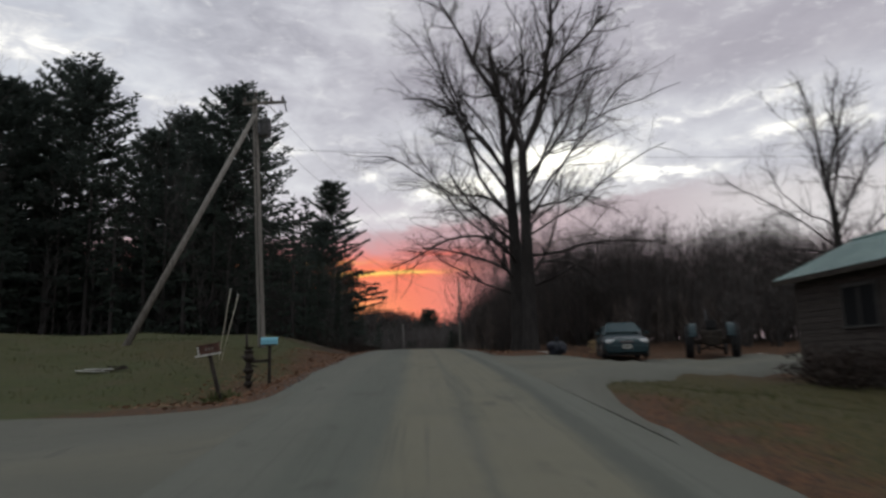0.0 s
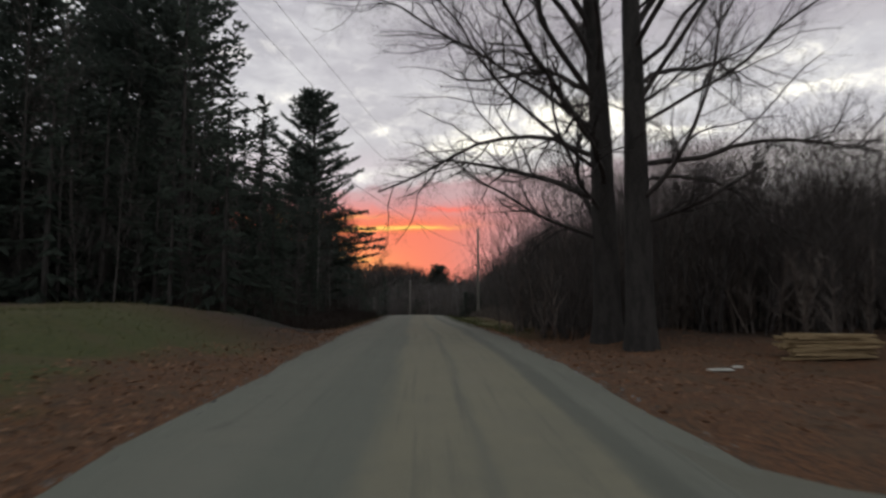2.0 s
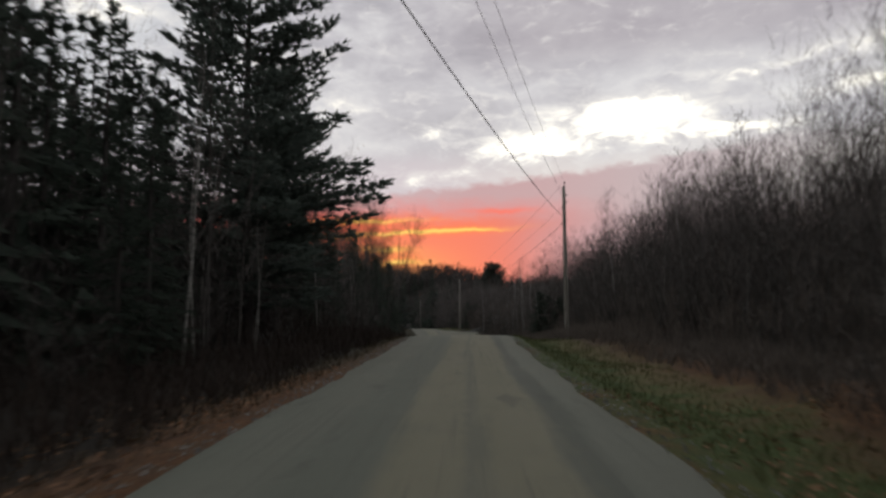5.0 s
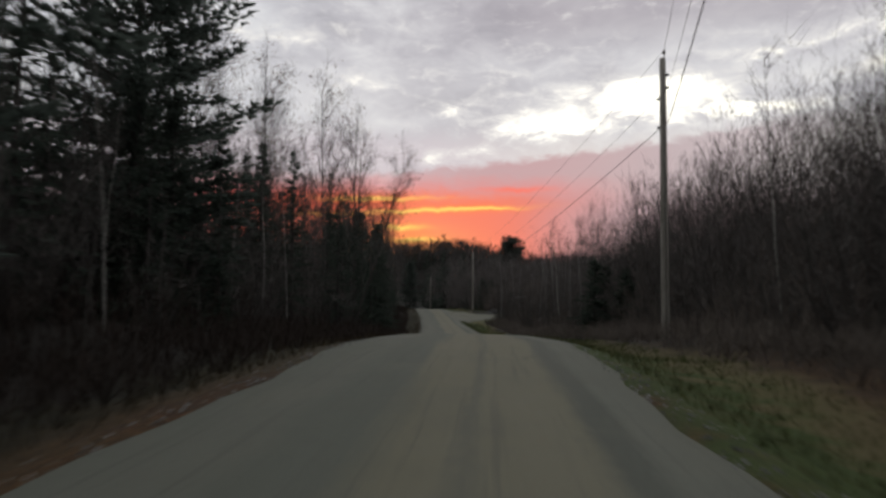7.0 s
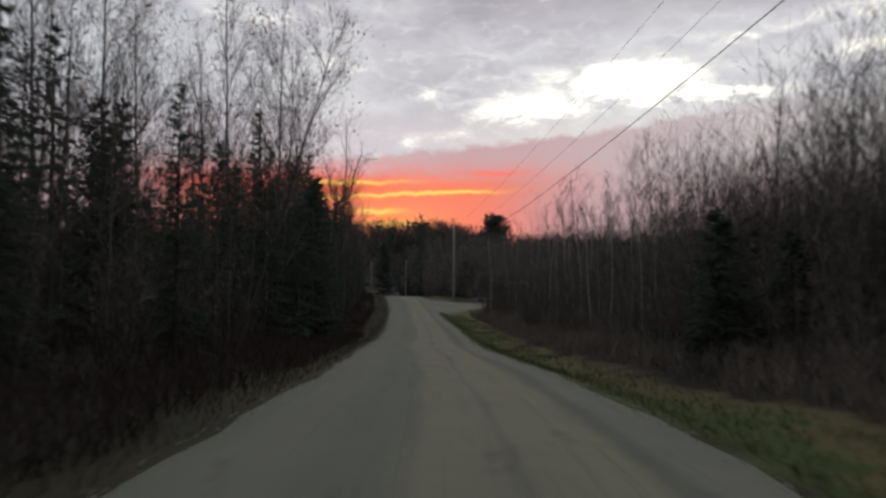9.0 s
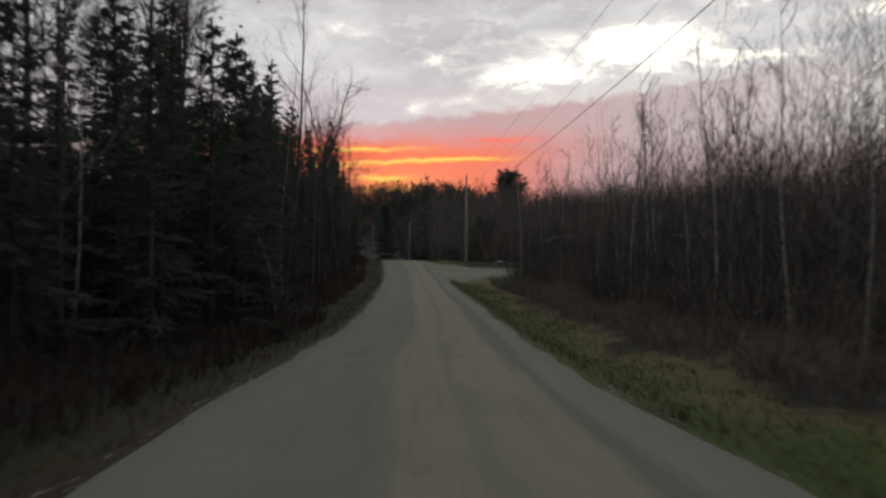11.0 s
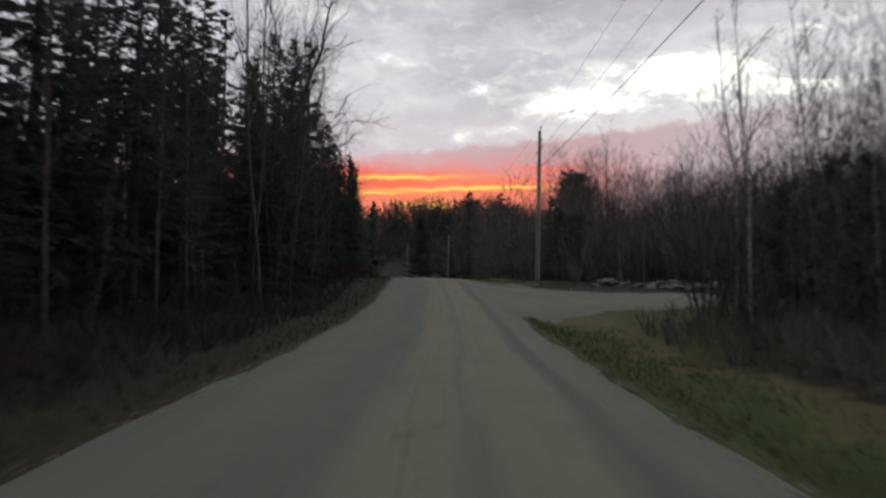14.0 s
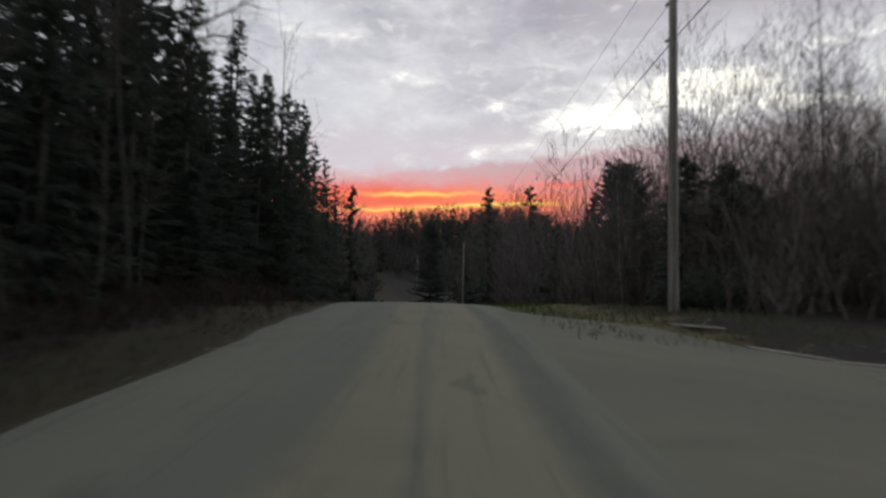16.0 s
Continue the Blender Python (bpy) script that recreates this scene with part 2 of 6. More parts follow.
def ease(v, a, b):
    k = np.clip((np.asarray(v, float) - a) / (b - a), 0, 1)
    return k * k * (3 - 2 * k)


def lumps(x, y):
    return 0.07 * np.sin(x * 0.9 + y * 0.37) + 0.06 * np.sin(y * 0.71 - x * 0.5 + 1.3) + 0.04 * np.sin(x * 2.1 + 0.4) * np.sin(y * 1.7)


def land(x, y):
    """Height of the ground."""
    x, y = np.asarray(x, float), np.asarray(y, float)
    off = x - road_x(y)
    s, d = np.sign(off), np.abs(off) - HALF
    base = road_z(y) - 0.05
    out = ease(d, 0.0, 1.6)
    ditch = np.where(s > 0, 0.32, 0.25) * ease(y, 34, 46) * (1 - ease(y, 188, 198))
    h = -ditch * out * (1 - ease(d, 2.2, 5.5))
    # lawn bank to the left at the start, the woods a little higher further on
    lawn = 1 - ease(y, 50, 62)
    rise = np.where(s < 0, lawn * (1.05 * ease(d, 0.8, 6.5) * ease(y, 16, 37) + 0.5 * ease(d, 6, 30)) + (1 - lawn) * 0.35 * ease(d, 3, 9),
                    0.25 * ease(d, 4, 12) * ease(y, 38, 60) - 0.45 * ease(d, 1, 7) * (1 - ease(y, 36, 50)))
    rise = rise - np.where(s < 0, 0.34, 0.0) * ease(d, 0.3, 1.4) * (1 - ease(d, 2.2, 4.2)) * ease(y, 13, 17) * (1 - ease(y, 24, 30))
    h = h + rise + lumps(x, y) * ease(d, 0.3, 2.5)
    # the land rises again beyond the dip, as low wooded hills
    h = h + 19.0 * ease(y, 335, 480) * (1 - 0.5 * ease(x, -4, 34)) * (1 - 0.4 * ease(-x, 36, 80)) + 2.0 * ease(np.abs(off), 60, 250)
    return base + h


def z_at(x, y):
    return float(land(x, y))


def mesh_object(name, verts, faces, mat, parent=None):
    me = bpy.data.meshes.new(name)
    me.from_pydata([tuple(v) for v in verts], [], faces)
    me.materials.append(mat)
    me.update()
    ob = new(name, me)
    if parent is not None:
        ob.parent = parent
    return ob


def shade(ob):
    ob.data.polygons.foreach_set("use_smooth", [True] * len(ob.data.polygons))
    return ob


def sheet(name, us, vs, place, mat):
    """A grid over us x vs; place(u, v) gives x, y, z arrays. The grid's own u, v become its UV map."""
    u, v = np.meshgrid(us, vs)
    x, y, z = place(u, v)
    nu, nv = len(us), len(vs)
    i = np.arange(nu * nv).reshape(nv, nu)
    f = np.stack([i[:-1, :-1], i[:-1, 1:], i[1:, 1:], i[1:, :-1]], -1).reshape(-1, 4)
    ob = mesh_object(name, np.stack([x, y, z], -1).reshape(-1, 3).tolist(), f.tolist(), mat)
    uv = ob.data.uv_layers.new(name="lie")
    flat = np.stack([u, v], -1).reshape(-1, 2)[f.ravel()]
    uv.data.foreach_set("uv", flat.ravel())
    return shade(ob)


def ground_material():
    m, n, b = material("verge_and_shaded_forest_floor", 0.95)
    co = n.add("ShaderNodeTexCoord").outputs["Object"]
    uv = n.add("ShaderNodeSeparateXYZ")
    n.link(n.add("ShaderNodeUVMap", uv_map="lie").outputs[0], uv.inputs[0])
    off, along = uv.outputs[0], uv.outputs[1]
    big = n.noise(co, 0.18, 4.0)
    mid = n.noise(co, 1.1, 4.0)
    fine = n.noise(co, 14.0, 4.0, 0.65)
    w = n.math("ADD", off, n.math("MULTIPLY", n.math("SUBTRACT", mid, 0.5), 3.0))
    w = n.math("ADD", w, n.math("MULTIPLY", n.math("SUBTRACT", big, 0.5), 5.0))
    litter = n.mix(n.rng(fine, 0.35, 0.65), (0.022, 0.011, 0.006), (0.125, 0.052, 0.02))
    litter = n.mix(n.math("MULTIPLY", n.rng(mid, 0.4, 0.7), 0.5), litter, (0.045, 0.034, 0.02))
    # dull and floor are darkened to carry the shade under the trees
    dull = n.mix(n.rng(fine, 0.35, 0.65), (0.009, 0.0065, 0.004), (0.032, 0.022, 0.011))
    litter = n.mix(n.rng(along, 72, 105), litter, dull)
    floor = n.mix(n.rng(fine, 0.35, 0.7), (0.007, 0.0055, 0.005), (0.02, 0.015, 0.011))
    grass = n.mix(n.rng(fine, 0.3, 0.7), (0.017, 0.03, 0.006), (0.046, 0.066, 0.013))
    grass = n.mix(n.math("MULTIPLY", n.rng(mid, 0.45, 0.75), 0.6), grass, (0.066, 0.05, 0.022))
    lawn_left = n.math("MULTIPLY", n.math("MULTIPLY", n.rng(w, -4.2, -5.8), n.rng(along, 50, 41)), n.rng(big, 0.25, 0.6, 0.45, 0.8))
    verge_right = n.math("MULTIPLY", n.math("MULTIPLY", n.rng(w, 2.0, 3.2), n.rng(w, 6.3, 4.7)), n.rng(along, 50, 64))
    verge_right = n.math("MULTIPLY", verge_right, n.rng(along, 262, 240))
    island = n.math("MULTIPLY", n.math("MULTIPLY", n.rng(w, 3.0, 4.0), n.rng(along, 24, 18)), 0.55)
    verge_left = n.math("MULTIPLY", n.math("MULTIPLY", n.rng(w, -2.4, -3.2), n.rng(w, -6.5, -4.5)), n.math("MULTIPLY", n.rng(along, 60, 90), 0.16))
    # where the canopy's shade is put into the colour, nearer the road on the left
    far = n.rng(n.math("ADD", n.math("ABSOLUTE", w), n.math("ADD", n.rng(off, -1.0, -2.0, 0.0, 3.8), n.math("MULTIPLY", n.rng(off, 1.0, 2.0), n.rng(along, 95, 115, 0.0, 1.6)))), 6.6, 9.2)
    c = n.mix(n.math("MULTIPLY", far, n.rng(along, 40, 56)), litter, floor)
    corner = n.math("MULTIPLY", n.math("MULTIPLY", n.rng(w, 3.0, 4.0), n.rng(w, 20, 13)), n.math("MULTIPLY", n.rng(along, 170, 176), n.rng(along, 192, 186)))
    for k in (lawn_left, verge_right, island, verge_left, corner):
        c = n.mix(k, c, grass)
    straw = n.math("MULTIPLY", n.math("MULTIPLY", n.rng(w, 4.4, 5.2), n.rng(w, 6.8, 5.7)), n.rng(along, 60, 75))
    c = n.mix(n.math("MULTIPLY", n.math("MULTIPLY", straw, n.rng(along, 240, 220)), 0.6), c, (0.1, 0.078, 0.036))
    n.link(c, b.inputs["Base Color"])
    bump(n, b, fine, 0.7, 0.05)
    return m


def gravel_material(name, lanes):
    """Packed gravel with worn lanes along it. lanes: (metres from the middle, colour)."""
    m, n, b = material(name, 0.9)
    co = n.add("ShaderNodeTexCoord").outputs["Object"]
    uv = n.add("ShaderNodeSeparateXYZ")
    n.link(n.add("ShaderNodeUVMap", uv_map="lie").outputs[0], uv.inputs[0])
    across, along = uv.outputs[0], uv.outputs[1]
    grain = n.noise(co, 45.0, 3.0, 0.7)
    clump = n.noise(co, 3.5, 4.0, 0.6)
    patches = n.noise(co, 0.55, 4.0, 0.6)
    drift = n.noise(n.xyz(n.math("MULTIPLY", across, 1.6), n.math("MULTIPLY", along, 0.1), 0.0), 1.0, 4.0, 0.55)
    a = n.math("ADD", across, n.math("ADD", n.math("MULTIPLY", n.math("SUBTRACT", drift, 0.5), 0.8), n.math("MULTIPLY", n.math("SUBTRACT", clump, 0.5), 0.25)))
    c = n.ramp(n.math("ADD", n.math("DIVIDE", a, 6.0), 0.5), [(x / 6.0 + 0.5, col) for x, col in lanes])
    c = n.mix(n.rng(patches, 0.42, 0.7, 0.0, 0.35), c, (0.093, 0.094, 0.076))
    c = n.mix(n.rng(patches, 0.5, 0.3, 0.0, 0.3), c, (0.132, 0.126, 0.1))
    c = n.mix(n.math("MULTIPLY", n.rng(grain, 0.4, 0.75), 0.35), c, (0.16, 0.155, 0.13))
    c = n.mix(n.math("MULTIPLY", n.rng(clump, 0.58, 0.75), 0.3), c, (0.08, 0.077, 0.066))
    stones = n.noise(co, 130.0, 2.0, 0.6)
    c = n.mix(n.math("MULTIPLY", n.rng(stones, 0.62, 0.72), 0.5), c, (0.25, 0.24, 0.215))
    c = n.mix(n.math("MULTIPLY", n.rng(stones, 0.4, 0.3), 0.5), c, (0.05, 0.05, 0.046))
    thin = n.noise(n.xyz(n.math("MULTIPLY", across, 7.0), n.math("MULTIPLY", along, 0.16), 3.0), 1.0, 3.0, 0.6)
    c = n.mix(n.math("MULTIPLY", n.rng(thin, 0.52, 0.72), 0.4), c, (0.07, 0.072, 0.06))
    holes = n.noise(n.xyz(n.math("MULTIPLY", across, 1.0), n.math("MULTIPLY", along, 0.45), 8.0), 1.3, 3.0, 0.5)
    c = n.mix(n.math("MULTIPLY", n.rng(holes, 0.66, 0.74), 0.45), c, (0.06, 0.06, 0.05))
    n.link(c, b.inputs["Base Color"])
    n.put(b.inputs["Roughness"], n.math("SUBTRACT", 0.97, n.math("MULTIPLY", drift, 0.2)))
    bump(n, b, n.math("ADD", grain, n.math("MULTIPLY", clump, 0.6)), 0.5, 0.02)
    return m


GROUND = ground_material()
PALE_G, GREEN_G, TAN_G, DARK_G = (0.107, 0.11, 0.091), (0.09, 0.097, 0.08), (0.146, 0.136, 0.096), (0.072, 0.077, 0.064)
ROAD = gravel_material("worn_gravelled_tarmac", ((-2.9, GREEN_G), (-2.2, PALE_G), (-1.6, PALE_G), (-1.3, GREEN_G), (-0.6, GREEN_G), (-0.3, TAN_G), (0.35, TAN_G), (0.52, (0.105, 0.104, 0.08)), (0.7, TAN_G),
                                                 (1.55, TAN_G), (1.8, DARK_G), (2.0, DARK_G), (2.2, (0.113, 0.116, 0.097)), (2.9, (0.1, 0.102, 0.083))))
DRIVE = gravel_material("driveway_gravel", ((-2.4, (0.085, 0.083, 0.065)), (-1.2, (0.104, 0.103, 0.083)), (-0.5, (0.118, 0.111, 0.082)), (0.0, (0.094, 0.094, 0.074)), (0.6, (0.118, 0.111, 0.082)), (1.3, (0.104, 0.103, 0.083)), (2.4, (0.085, 0.083, 0.065))))

side = np.concatenate([np.linspace(2.3, 9, 20), np.linspace(10, 40, 22), np.linspace(48, 150, 12), [220, 400, 800, 1600, 3000]])
offs = np.concatenate([-side[::-1], [-1.2, 0, 1.2], side])
ups = np.concatenate([[-2500, -1000, -400, -150], np.linspace(-60, 240, 241), np.linspace(246, 420, 30), [460, 520, 600, 700, 900, 1300, 2000, 3000]])


def ground_place(u, v):
    x = road_x(np.clip(v, -80, 420)) + u
    z = land(x, v)
    z = z - 0.12 * (np.abs(u) < 2.4)
    return x, v, z


ground = tagged(sheet("ground", offs, ups, ground_place, GROUND), "leaf-strewn verges, lawn and forest floor darkened as in shade beside the road", "ground", kind="structure")


def road_place(u, v):
    crown = 0.05 * (1 - (u / HALF) ** 2)
    narrow = 1 - 0.1 * ease(v, 52, 60) * (1 - ease(v, 86, 98))
    rag = np.where(np.abs(u) > HALF - 0.05, 0.06 * np.sin(v * 0.7 + np.sign(u)) + 0.05 * np.sin(v * 1.9), 0)
    x = road_x(v) + u * narrow + np.sign(u) * rag
    lip = np.where(np.abs(u) > HALF - 0.05, -0.015, 0.0)
    return x, v, road_z(v) + crown - 0.02 + lip


road = tagged(sheet("road", np.linspace(-HALF, HALF, 17), np.linspace(-60, 420, 321), road_place, ROAD),
              "grey-tan gravelled country road with paler wheel tracks", "road", kind="structure")


# ---- trees ----


class Wood:
    """Collects tapered limbs and small leaves for one mesh."""

    def __init__(self):
        self.v, self.f = [], []

    def limb(self, pts, radii, sides=5):
        pts = np.asarray(pts, float)
        tang = np.gradient(pts, axis=0)
        tang /= np.linalg.norm(tang, axis=1)[:, None] + 1e-9
        ref = np.array([0.31, 0.95, 0.07]) if abs(tang[0][1]) < 0.8 else np.array([0.95, 0.2, 0.1])
        a = np.cross(tang, ref)
        a /= np.linalg.norm(a, axis=1)[:, None] + 1e-9
        b = np.cross(tang, a)
        ang = np.arange(sides) * 2 * np.pi / sides
        r = np.asarray(radii, float)[:, None, None]
        ring = pts[:, None] + r * (np.cos(ang)[None, :, None] * a[:, None] + np.sin(ang)[None, :, None] * b[:, None])
        o, m = len(self.v), len(pts)
        self.v.extend(ring.reshape(-1, 3).tolist())
        for i in range(m - 1):
            for j in range(sides):
                k = (j + 1) % sides
                self.f.append((o + i * sides + j, o + i * sides + k, o + (i + 1) * sides + k, o + (i + 1) * sides + j))

    def leaf(self, p, d, w, side):
        """A slender pointed leaf from p along d."""
        o = len(self.v)
        m = (p[0] + d[0] * 0.5, p[1] + d[1] * 0.5, p[2] + d[2] * 0.5)
        self.v += [tuple(p), (m[0] + side[0] * w, m[1] + side[1] * w, m[2] + side[2] * w), (p[0] + d[0], p[1] + d[1], p[2] + d[2]),
                   (m[0] - side[0] * w, m[1] - side[1] * w, m[2] - side[2] * w)]
        self.f.append((o, o + 1, o + 2, o + 3))

    def twig(self, p, d, w, side):
        """A twig or flat spray that tapers from p to its tip."""
        o = len(self.v)
        self.v += [(p[0] + side[0] * w, p[1] + side[1] * w, p[2] + side[2] * w), (p[0] - side[0] * w, p[1] - side[1] * w, p[2] - side[2] * w),
                   (p[0] + d[0], p[1] + d[1], p[2] + d[2])]
        self.f.append((o, o + 1, o + 2))

    def build(self, name, mat, parent, smooth=True):
        ob = mesh_object(name, self.v, self.f, mat, parent)
        return shade(ob) if smooth else ob


def unit(v):
    return v / (np.linalg.norm(v) + 1e-9)


def bend_path(p, d, length, steps, wander, lift, rg):
    pts, cur, way = [p], np.array(p, float), unit(np.array(d, float))
    for _ in range(steps):
        way = unit(way + rg.normal(0, wander, 3) + np.array([0, 0, lift]))
        cur = cur + way * length / steps
        pts.append(cur)
    return np.array(pts), way


def grow(wood, p, d, length, radius, level, rg, opt):
    """A limb with its smaller limbs, down to twigs."""
    steps = opt["steps"][level]
    pts, _ = bend_path(p, d, length, steps, opt["wander"][level], opt["lift"][level], rg)
    tip = 0.35 if level < opt["levels"] else 0.5
    radii = radius * (1 - (1 - tip) * np.linspace(0, 1, steps + 1))
    if level < opt["solid"]:
        wood.limb(pts, radii, opt["sides"][level])
    else:
        for i in range(steps):
            wood.twig(pts[i], (pts[i + 1] - pts[i]) * 1.12, radii[i], unit(rg.normal(0, 1, 3)))
    if level >= opt["levels"]:
        return
    for _ in range(opt["kids"][level]):
        k = rg.uniform(opt["start"][level], 1.0)
        i = min(int(k * steps), steps - 1)
        q = pts[i] + (pts[i + 1] - pts[i]) * (k * steps - i)
        ax = unit(pts[i + 1] - pts[i])
        out = unit(np.cross(ax, rg.normal(0, 1, 3)))
        a = radians(rg.uniform(*opt["angle"][level]))
        grow(wood, q, ax * math.cos(a) + out * math.sin(a), length * rg.uniform(*opt["ratio"][level]) * (1.15 - 0.45 * k), radius * (0.62 - 0.3 * k) * opt["thin"], level + 1, rg, opt)


def thing(name, label, category, group="", kind=""):
    e = new(name)
    e.empty_display_size = 0.3
    return tagged(e, label, category, group, kind)


def bare_tree(name, label, group, seed, height, bark, twig, spread=1.0, limbs=13, fine=2, lean=0.0, base_r=None, first=0.3, leaves=0, kids=(8, 7, 4, 0), twig_r=0.017):
    """A leafless tree: trunk, then limbs in two or three orders down to flat twigs."""
    rg = np.random.default_rng(seed)
    t = thing(name, label, "tree", group)
    trunk, crown, last = Wood(), Wood(), Wood()
    base_r = base_r or height * 0.0058
    pts, _ = bend_path((0, 0, -0.3), (lean, lean * 0.4, 1), height, 9, 0.035, 0.02, rg)
    rad = base_r * (1 - 0.88 * np.linspace(0, 1, 10) ** 0.9)
    rad[0] *= 1.3
    trunk.limb(pts, rad, 6)
    opt = dict(levels=fine, solid=1, steps=(4, 3, 1, 1), wander=(0.13, 0.16, 0.2, 0.2), lift=(0.12, 0.06, 0.05, 0.03), sides=(3, 3, 3, 3), kids=kids,
               start=(0.15, 0.1, 0.15, 0), angle=((22, 52), (22, 55), (25, 60), (20, 50)), ratio=((0.32, 0.6), (0.38, 0.65), (0.45, 0.7), (0.4, 0.6)), thin=1.0)
    for i in range(limbs):
        k = first + (0.98 - first) * (i + rg.uniform(0, 0.8)) / limbs
        j = min(int(k * 9), 8)
        q = pts[j] + (pts[j + 1] - pts[j]) * (k * 9 - j)
        a = rg.uniform(0, 2 * np.pi)
        tilt = radians(rg.uniform(24, 52))
        d = np.array([math.cos(a) * math.sin(tilt), math.sin(a) * math.sin(tilt), math.cos(tilt)])
        ln = height * (0.34 - 0.24 * (k - first)) * spread * rg.uniform(0.7, 1.1)
        grow(crown, q, d, ln, max(twig_r, base_r * 0.5 * (1.1 - k)), 0, rg, opt)
        for _ in range(leaves):
            p = q + d * ln * rg.uniform(0.3, 1.0) + rg.normal(0, ln * 0.16, 3)
            last.leaf(p, rg.normal(0, 0.09, 3), 0.06, unit(rg.normal(0, 1, 3)))
    trunk.build("trunk", bark, t)
    crown.build("crown", twig, t)
    if leaves:
        last.build("foliage", DEADLEAF, t, False)
    return t


def spruce(name, label, group, seed, height, width, boughs=120, skirt=0.03, sprays=6, wide=1.0):
    """A fir or spruce: drooping boughs all the way up, with flat sprays of needles."""
    rg = np.random.default_rng(seed)
    t = thing(name, label, "tree", group)
    trunk, crown = Wood(), Wood()
    trunk.limb([(0, 0, -0.3), (0.02, 0, height * 0.5), (0, 0.02, height)], [height * 0.011 + 0.03, height * 0.007, 0.012], 6)
    up = np.array([0, 0, 1.0])
    spray = crown.twig
    for b in range(boughs):
        k = skirt + (0.985 - skirt) * (1 - (1 - (b + rg.uniform(0, 1)) / boughs) ** 1.25)
        ln = (width * (1 - k) ** 0.85 + 0.1) * rg.uniform(0.6, 1.12)
        a = rg.uniform(0, 2 * np.pi)
        out = np.array([math.cos(a), math.sin(a), 0.4 - 0.8 * (1 - k)])
        pts, _ = bend_path((0, 0, k * height), out, ln, 3, 0.07, 0.03, rg)
        flat = unit(np.cross(out, up))
        for s in np.linspace(0.1, 1.0, max(3, int(sprays * (0.45 + 0.75 * ln / width)))):
            i = min(int(s * 3), 2)
            p = pts[i] + (pts[i + 1] - pts[i]) * (s * 3 - i)
            for sgn in (-1, 1):
                d = unit(unit(pts[i + 1] - pts[i]) * 0.8 + flat * sgn * rg.uniform(0.4, 1.0) + np.array([0, 0, rg.uniform(-0.6, 0.05)]))
                l2 = (0.25 + 0.3 * ln * (1.1 - s)) * rg.uniform(0.7, 1.2)
                if wide > 0.6:
                    spray(p, d * l2, wide * (0.05 + 0.13 * l2), unit(np.cross(d, rg.normal(0, 1, 3))))
                    continue
                for m in (0.0, 0.4):
                    e = unit(d + rg.normal(0, 0.3, 3))
                    spray(p + d * (l2 * m), e * l2 * 0.66, wide * (0.05 + 0.11 * l2), unit(np.cross(e, rg.normal(0, 1, 3))))
        for i in range(3):
            crown.leaf(pts[i], (pts[i + 1] - pts[i]) * 1.25, 0.06, flat)
    crown.leaf((0, 0, height * 0.97), (0, 0, height * 0.04 + 0.2), 0.05, (1, 0, 0))
    trunk.build("trunk", BARK, t)
    crown.build("crown", NEEDLE, t, False)
    return t


